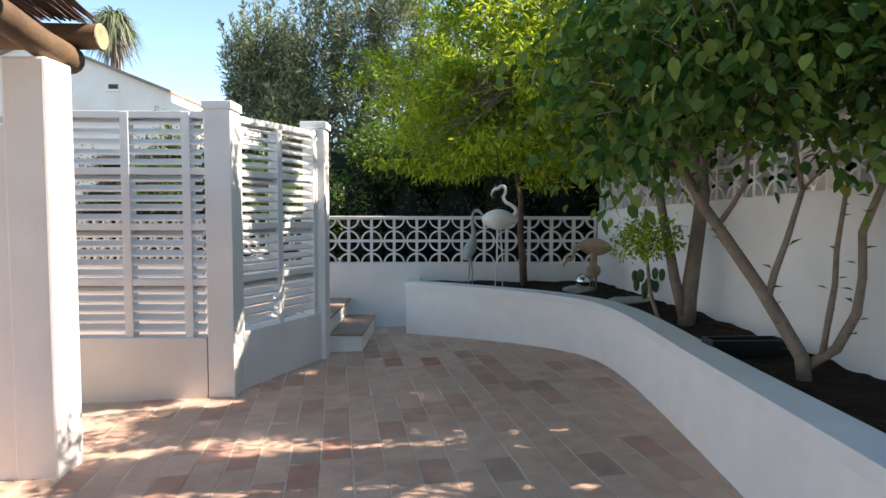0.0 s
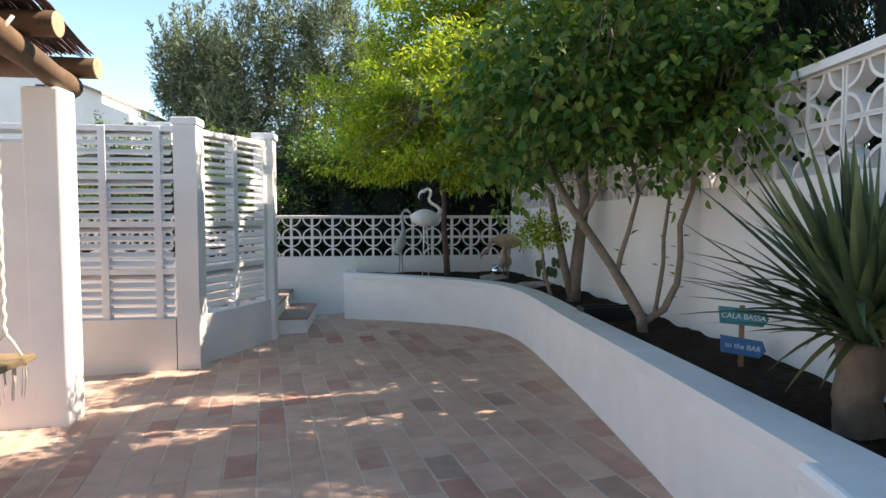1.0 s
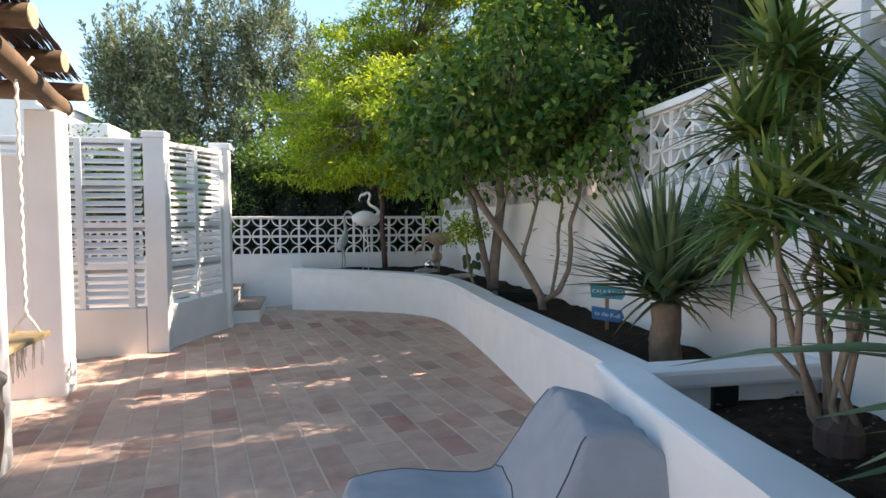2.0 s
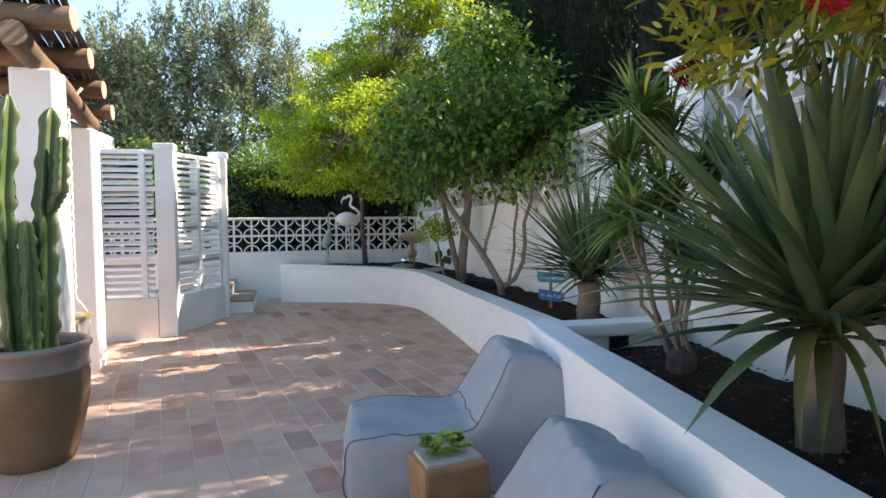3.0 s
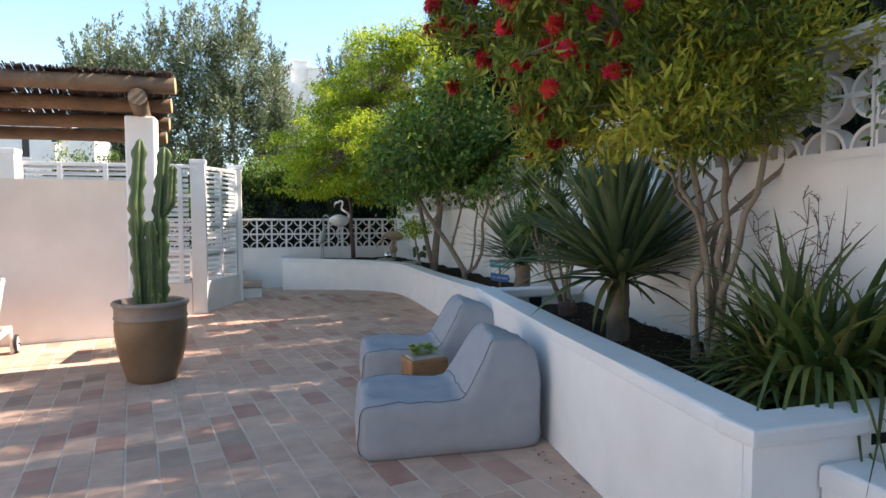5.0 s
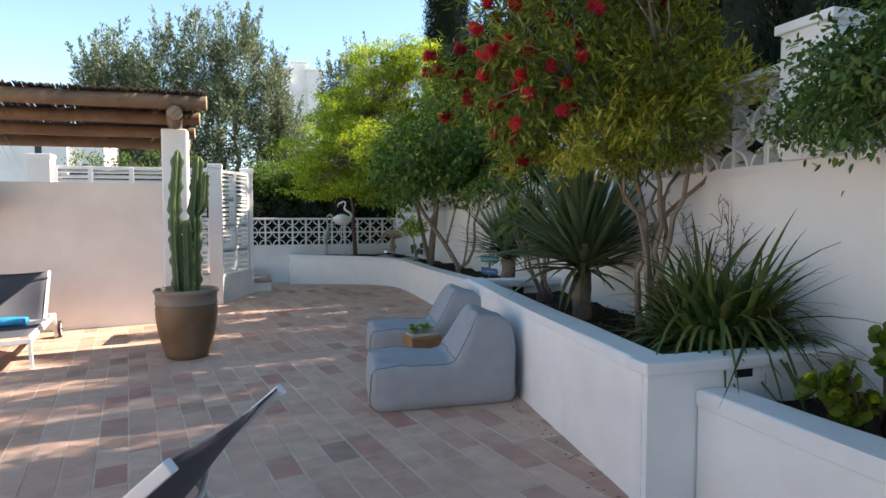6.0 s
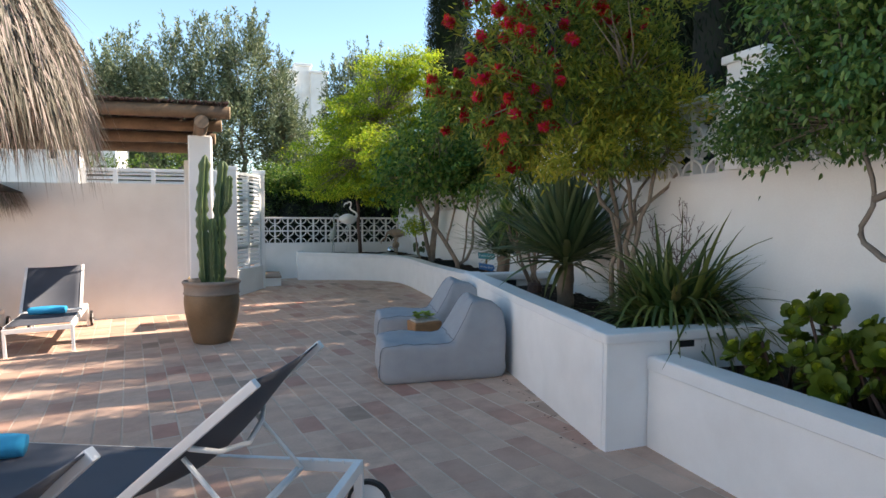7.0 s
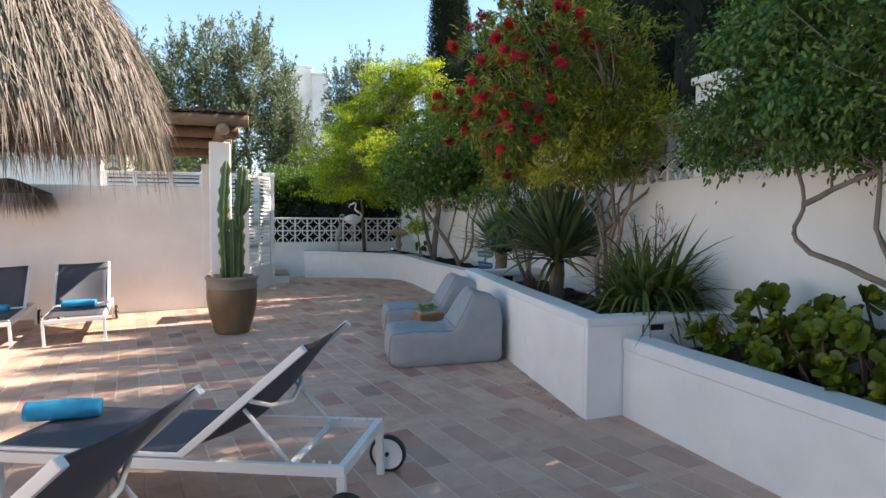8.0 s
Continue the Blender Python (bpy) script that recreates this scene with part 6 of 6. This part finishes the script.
def cypress(name, x, y, top, rad, seed, label, n=700, shared={}):
    """A dense columnar cypress; alike ones share their meshes."""
    th = thing(name, pose(x, y, -0.7, 0, 0, seed * 40), label, "cypress", "cypress row")
    r = np.random.RandomState(seed % 3)
    key = (round(top, 1), rad, seed % 3)
    if key not in shared:
        H = top + 0.7
        u = r.rand(n)
        a = r.rand(n) * 6.283
        prof = rad * np.clip(np.minimum(u * 6, 1.0), 0, 1) * np.sqrt(np.clip(1 - u ** 4.5, 0.004, 1))
        q = prof * (0.75 + 0.3 * r.rand(n))
        C = np.stack([q * np.cos(a), q * np.sin(a), u * H], 1)
        per = 30
        P = np.repeat(C, per, 0) + r.normal(size=(n * per, 3)) * np.array([0.07, 0.07, 0.16])
        out = np.repeat(np.stack([np.cos(a), np.sin(a), 0 * a], 1), per, 0)
        ways = out * 0.45 + np.array([0, 0, 1.0]) + r.normal(size=P.shape) * 0.3
        ob = leaves("foliage", P, ways, out + r.normal(size=P.shape) * 0.4, 0.09, 0.02, LEAF_CYPRESS, th, "dense dark scale foliage", seed=seed)
        # near-black inner column: shade inside the foliage painted as a solid
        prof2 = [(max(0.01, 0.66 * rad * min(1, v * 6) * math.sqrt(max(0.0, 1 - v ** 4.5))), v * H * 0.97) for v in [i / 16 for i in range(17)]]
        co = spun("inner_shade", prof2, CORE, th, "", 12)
        shared[key] = (ob.data, co.data)
    else:
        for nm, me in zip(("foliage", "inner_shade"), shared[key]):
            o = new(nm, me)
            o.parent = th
    tube("trunk", [(0, 0, 0), (0, 0, 1.0)], [0.09, 0.07], BARK, th, "", 8)
    return th


row = [-9.4 + 0.92 * i for i in range(13)] + [2.69, 3.73, 4.69] + [5.55 + 0.92 * i for i in range(5)]
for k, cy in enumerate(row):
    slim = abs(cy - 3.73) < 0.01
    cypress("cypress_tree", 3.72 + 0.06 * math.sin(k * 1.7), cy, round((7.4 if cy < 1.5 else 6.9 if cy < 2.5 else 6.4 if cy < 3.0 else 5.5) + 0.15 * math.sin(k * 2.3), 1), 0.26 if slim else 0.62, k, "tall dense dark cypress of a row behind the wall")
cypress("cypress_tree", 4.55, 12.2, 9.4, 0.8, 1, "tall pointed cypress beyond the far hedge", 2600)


def far_tree(name, x, y, blobs, trunk, n, per, seed, label, size=0.32, length=0.24, width=0.06, mat=LEAF_FAR, hang=0.1):
    th = thing(name, pose(x, y, -0.75), label, "tree")
    r = random.Random(seed)
    stems = []
    for tx, ty, tz in trunk:
        pts = bent((r.uniform(-0.2, 0.2), r.uniform(-0.2, 0.2), -0.1), (tx, ty, tz), 7, 0.25, r)
        stems.append(pts)
        tube("trunk", pts, [0.20 - 0.02 * i for i in range(8)], BARK, th, "", 9, wobble=0.08, rnd=r)
    C = crown("leaves", seed, blobs, n, per, size, length, width, mat, th, "grey-green narrow leaves", hang=hang - 0.35, outward=0.9, shell=0.45)
    limbs("branchwork", stems, C, BARK, th, seed + 1, 0.05, 5, 5, 0.012)
    # upright leafy shoots that break the outline
    rn = np.random.RandomState(seed + 3)
    P, W = [], []
    for bx, by, bz, ra, rb, rc in blobs:
        for _ in range(int(10 + 8 * ra)):
            a, e = rn.rand() * 2 * math.pi, rn.rand() ** 0.6 * 1.35
            o = np.array([math.cos(a) * math.cos(e), math.sin(a) * math.cos(e), math.sin(e)])
            foot = np.array([bx, by, bz]) + o * np.array([ra, rb, rc]) * 0.86
            way = o * np.array([0.45, 0.45, 0.2]) + np.array([0, 0, 0.9])
            u = rn.rand(54)
            tall = 0.8 + 0.9 * rn.rand()
            P.append(foot + way * (u * tall)[:, None] + rn.normal(size=(54, 3)) * (0.075 * (1.15 - u))[:, None])
            W.append(rn.normal(size=(54, 3)) * 0.7 + way)
    P, W = np.concatenate(P), np.concatenate(W)
    leaves("shoot_foliage", P, W, rn.normal(size=P.shape), length * 0.85, width, mat, th, "feathery upright shoots", seed=seed + 5)
    return th


far_tree("olive_tree", -2.3, 24.3, [(-2.6, 0, 7.6, 1.1, 1.4, 2.3), (-1.0, 0, 8.4, 1.2, 1.5, 2.0), (0.7, 0, 8.7, 1.2, 1.6, 2.0), (2.0, 0, 6.9, 0.9, 1.5, 1.8), (-3.2, 0, 5.2, 1.2, 1.4, 1.6), (0.4, 0, 5.8, 2.6, 1.8, 1.8), (2.6, 0, 5.2, 1.0, 1.4, 1.4), (-1.5, 0, 4.0, 2.4, 1.6, 1.3), (2.2, 0, 3.6, 1.8, 1.5, 1.4)],
         [(-1.5, 0, 6.0), (0.5, 0, 6.6), (2.0, 0, 5.5)], 520, 80, 111, "large grey-green tree with feathery upright shoots", size=(0.17, 0.17, 0.30))
far_tree("olive_tree", 4.4, 27.0, [(0, 0, 8.2, 1.2, 1.4, 2.0), (-1.4, 0, 7.6, 0.8, 1.2, 1.9), (1.7, 0, 7.6, 1.1, 1.2, 1.8), (0, 0, 5.2, 2.2, 1.4, 1.6)],
         [(0, 0, 5.5), (1.2, 0, 5.0)], 330, 76, 113, "grey-green tree with upright shoots farther off", size=(0.17, 0.17, 0.30))
far_tree("olive_tree", -6.9, 25.5, [(-0.2, 0, 8.0, 0.7, 1.2, 1.6), (-1.0, 0, 7.4, 0.7, 1.2, 1.3), (0.7, 0, 7.2, 0.8, 1.2, 1.6), (0, 0, 4.8, 1.6, 1.2, 1.6)], [(0, 0, 5.5)], 260, 70, 115, "smaller grey-green tree by the white house", size=(0.17, 0.17, 0.30))

# white house with a sloping gable, beyond the screens
house = thing("white_house", pose(0, 20.0, 0), "white rendered house with a low tiled gable", "house")
bm = bmesh.new()
outline = [(-22, -0.75), (-7.7, -0.75), (-7.7, 4.55), (-8.5, 4.88), (-8.5, 5.14), (-12.6, 6.78), (-17, 5.0), (-22, 5.0)]
fr = [bm.verts.new((x, 0, z)) for x, z in outline]
bk = [bm.verts.new((x, 7, z)) for x, z in outline]
bm.faces.new(fr)
bm.faces.new(bk[::-1])
for i in range(len(outline)):
    bm.faces.new((fr[i], fr[(i + 1) % len(outline)], bk[(i + 1) % len(outline)], bk[i]))
part("wall", bm, WHITE, house)
for (x0, z0), (x1, z1) in (((-8.45, 5.10), (-12.6, 6.76)), ((-12.6, 6.76), (-17.2, 4.93))):
    bm = bmesh.new()
    vs = [bm.verts.new(p) for p in ((x0, -0.16, z0 + 0.03), (x1, -0.16, z1 + 0.03), (x1, 7.1, z1 + 0.03), (x0, 7.1, z0 + 0.03), (x0, -0.16, z0 + 0.115), (x1, -0.16, z1 + 0.115), (x1, 7.1, z1 + 0.115), (x0, 7.1, z0 + 0.115))]
    for f in ((0, 1, 5, 4), (1, 2, 6, 5), (2, 3, 7, 6), (3, 0, 4, 7), (4, 5, 6, 7), (0, 3, 2, 1)):
        bm.faces.new([vs[i] for i in f])
    part("roof", bm, ROOF_TILE, house, "clay tile roof edge")
for x, z, w, h in ((-10.3, 5.35, 0.3, 0.14), (-8.62, 3.89, 0.22, 0.77), (-7.71, 4.17, 0.22, 0.24)):
    bm = bmesh.new()
    box(bm, x - w / 2, x + w / 2, -0.012, 0.05, z - h / 2, z + h / 2)
    win = part("window", bm, DARK, house)
    bm = bmesh.new()
    box(bm, x - w / 2 - 0.06, x + w / 2 + 0.06, -0.07, 0.0, z - h / 2 - 0.09, z - h / 2 - 0.02)
    part("sill", bm, WHITE_TRIM, house)
bm = bmesh.new()
box(bm, -7.75, -6.5, 0.2, 3.0, -0.75, 4.35, 0.02)
part("low_wing", bm, WHITE, house)

tower = thing("far_white_house", pose(2.7, 46, 0), "far white house with a stepped parapet and chimney", "house")
for x0, x1, z1, y0 in ((-2.4, -0.7, 12.9, 0), (-0.7, 0.6, 13.5, 0.4), (0.55, 1.9, 12.9, 0.0)):
    bm = bmesh.new()
    box(bm, x0, x1, y0, y0 + 5, -0.75, z1, 0.05)
    part("wall", bm, WHITE, tower)
    bm = bmesh.new()
    box(bm, x0 - 0.1, x1 + 0.1, y0 - 0.1, y0 + 5.1, z1, z1 + 0.2, 0.03)
    part("parapet", bm, WHITE_TRIM, tower)


def fan_palm(x, y, h, seed):
    th = thing("fan_palm", pose(x, y, -0.75), "tall palm with a shaggy skirt of dead fronds", "palm")
    r = np.random.RandomState(seed)
    tube("trunk", [(0, 0, 0), (0.1, 0, h * 0.5), (0, 0, h)], [0.22, 0.18, 0.17], BARK, th, "", 12)
    for nm, k, lo, hi, mt, L, dr in (("fronds", 420, -0.3, 1.2, LEAF_FAR, 1.25, 1.1), ("dead_fronds", 320, -1.4, -0.5, THATCH, 1.2, 0.3)):
        a = r.rand(k) * 6.283
        el = lo + (hi - lo) * r.rand(k)
        d = np.stack([np.cos(a) * np.cos(el), np.sin(a) * np.cos(el), np.sin(el)], 1)
        R = np.stack([np.cos(a) * 0.1, np.sin(a) * 0.1, h - 0.1 - (0.9 * r.rand(k) if nm == "dead_fronds" else 0 * a)], 1)
        blades(nm, R, d, np.asarray(L * (0.7 + 0.5 * r.rand(k))), 0.07, np.asarray(dr * (0.5 + r.rand(k))), mt, th, "", 5, seed)


fan_palm(-14.35, 28.0, 10.7, 7)

# ---------- woven straw lampshade under the pergola ----------
lamp = thing("straw_lampshade", pose(-5.15, 3.05, 1.80), "wide woven straw lampshade hanging under the pergola", "lampshade")
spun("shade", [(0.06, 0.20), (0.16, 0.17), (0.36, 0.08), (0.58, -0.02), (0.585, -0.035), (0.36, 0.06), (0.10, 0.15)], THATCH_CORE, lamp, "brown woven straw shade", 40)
r_ = np.random.RandomState(12)
a = r_.rand(1500) * 6.283
q = 0.34 + 0.25 * r_.rand(1500)
blades("straw_fringe", np.stack([q * np.cos(a), q * np.sin(a), 0.075 - (q - 0.34) * 0.42], 1), np.stack([np.cos(a) * 0.5, np.sin(a) * 0.5, -1 + 0.3 * r_.normal(size=1500)], 1), np.asarray(0.14 + 0.26 * r_.rand(1500)), 0.008, np.asarray(0.1 + 0.3 * r_.rand(1500)), THATCH, lamp, "ragged hanging straw", 4, 12)
tube("cord", [(0, 0, 0.15), (0, 0.0, 0.5), (0, 0.05, 0.75)], [0.006] * 3, RUBBER, lamp, "", 6)

# ---------- closing walls behind the camera ----------
bm = bmesh.new()
box(bm, -7.7, 2.2, -10.7, -10.5, -0.6, 2.6)
tagged(part("wall_south", bm, WHITE), "plain white rendered garden wall", "wall", kind="structure")
bm = bmesh.new()
box(bm, -7.7, -7.5, -10.5, 5.2, -0.7, 1.94)
tagged(part("wall_west_side", bm, WHITE), "plain white rendered side wall of the terrace", "wall", kind="structure")

# ---------- dry leaves along the wall foot ----------
r_ = np.random.RandomState(9)
n = 26
yy = -1.9 - 1.9 * r_.rand(n) ** 1.3
xx = 0.70 + (yy + 2.0) * 0.064 - 0.02 - np.abs(r_.normal(size=n)) * 0.05
P = np.stack([xx, yy, 0.0356 * xx - 0.0047 * yy + 0.006], 1)
w = np.stack([r_.normal(size=n), r_.normal(size=n), 0 * xx], 1)
lit = leaves("dry_leaf_litter", P, w, np.tile([0, 0, 1.0], (n, 1)) + r_.normal(size=(n, 3)) * 0.2, 0.032, 0.014, BARK_RED, seed=3)
tagged(lit, "dry brown leaves gathered at the bed wall's foot", "leaf litter", kind="stuff")

# ---------- terrace tiles ----------
TA = radians(9.6)                                      # the courses run this far to the left of the terrace's length
PITCH_W, PITCH_L, JOINT = 0.187, 0.345, 0.0085
floor_ob = thing("floor_terrace", Matrix(), "terrace of weathered rose-brown clay tiles with pale worn joints", "floor", kind="structure")
bm = bmesh.new()
corners = [(-7.6, -10.6), (2.3, -10.6), (2.3, 8.5), (-7.6, 8.5)]
top = [bm.verts.new((x, y, ground_z(x, y) - 0.0022)) for x, y in corners]
bot = [bm.verts.new((x, y, ground_z(x, y) - 0.25)) for x, y in corners]
bm.faces.new(top)
bm.faces.new(bot[::-1])
for i in range(4):
    bm.faces.new((top[i], bot[i], bot[(i + 1) % 4], top[(i + 1) % 4]))
part("grout_bed", bm, MORTAR, floor_ob, "pale sandy grout")


def bed_x(y):
    """Where the terrace ends at this y, to the right."""
    if y > 7.8:
        return -0.3
    line = bed_line if y > 0.55 else (HIGH if y > -3.78 else LOW)
    for a, b in zip(line, line[1:]):
        lo, hi = sorted((a[1], b[1]))
        if lo <= y <= hi and hi > lo:
            return a[0] + (b[0] - a[0]) * (y - a[1]) / (b[1] - a[1])
    return 1.6


def tile_data(w, l, c=0.004, h=0.02):
    a, b = w / 2, l / 2
    V = [(-a, -b, -h), (a, -b, -h), (a, b, -h), (-a, b, -h), (-a, -b, -c), (a, -b, -c), (a, b, -c), (-a, b, -c),
         (-a + c, -b + c, 0), (a - c, -b + c, 0), (a - c, b - c, 0), (-a + c, b - c, 0)]
    F = [(8, 9, 10, 11)]
    for i in range(4):
        k = (i + 1) % 4
        F += [(i, k, k + 4, i + 4), (i + 4, k + 4, k + 8, i + 8)]
    return V, F


tv, tf = tile_data(PITCH_W - JOINT, PITCH_L - 0.0036)
tile_me = bpy.data.meshes.new("tile")
tile_me.from_pydata(tv, [], tf)
tile_me.materials.append(TILE)
rest_V, rest_L, rest_C = [], [], []
r_ = random.Random(77)
ca, sa = math.cos(TA), math.sin(TA)
tvn = np.array(tv)
spots = []
for i in range(-60, 60):
    off = r_.random()
    for k in range(-50, 50):
        u, v = i * PITCH_W, (k + off) * PITCH_L
        x, y = u * ca - v * sa - 0.6, u * sa + v * ca - 1.0
        if -7.5 < x < bed_x(y) + 0.10 and -10.4 < y < 8.34:
            if (y > 5.3 and x < -1.75 + (y - 5.4) * 0.44 - 0.12) or (x < -2.5 and y > 3.7):
                continue
            spots.append((x, y))
near = sorted(spots, key=lambda p: abs(p[0] + 0.9) * 1.4 + abs(p[1] + 2.0))[:300]
near_set = set(near)
for x, y in spots:
    z = ground_z(x, y) + r_.uniform(-0.0012, 0.0012)
    e = Euler((-0.0047 + r_.uniform(-0.003, 0.003), -0.0356 + r_.uniform(-0.003, 0.003), TA + r_.uniform(-0.006, 0.006)))
    if (x, y) in near_set:
        ob = new("tile", tile_me)
        ob.parent = floor_ob
        ob.location, ob.rotation_euler = (x, y, z), e
    else:
        M = np.array(e.to_matrix())
        base = len(rest_V) * 12
        rest_V.append(tvn @ M.T + np.array([x, y, z]))
        for f in tf:
            rest_L += [q + base for q in f]
            rest_C.append(4)
me = fast_mesh("tiles_far", np.concatenate(rest_V), np.array(rest_C), np.array(rest_L), TILE_REST)
me.shade_flat()
ob = new("tiles_far", me)
ob.parent = floor_ob
tagged(ob, "more of the same weathered clay tiles", "", "", "stuff")
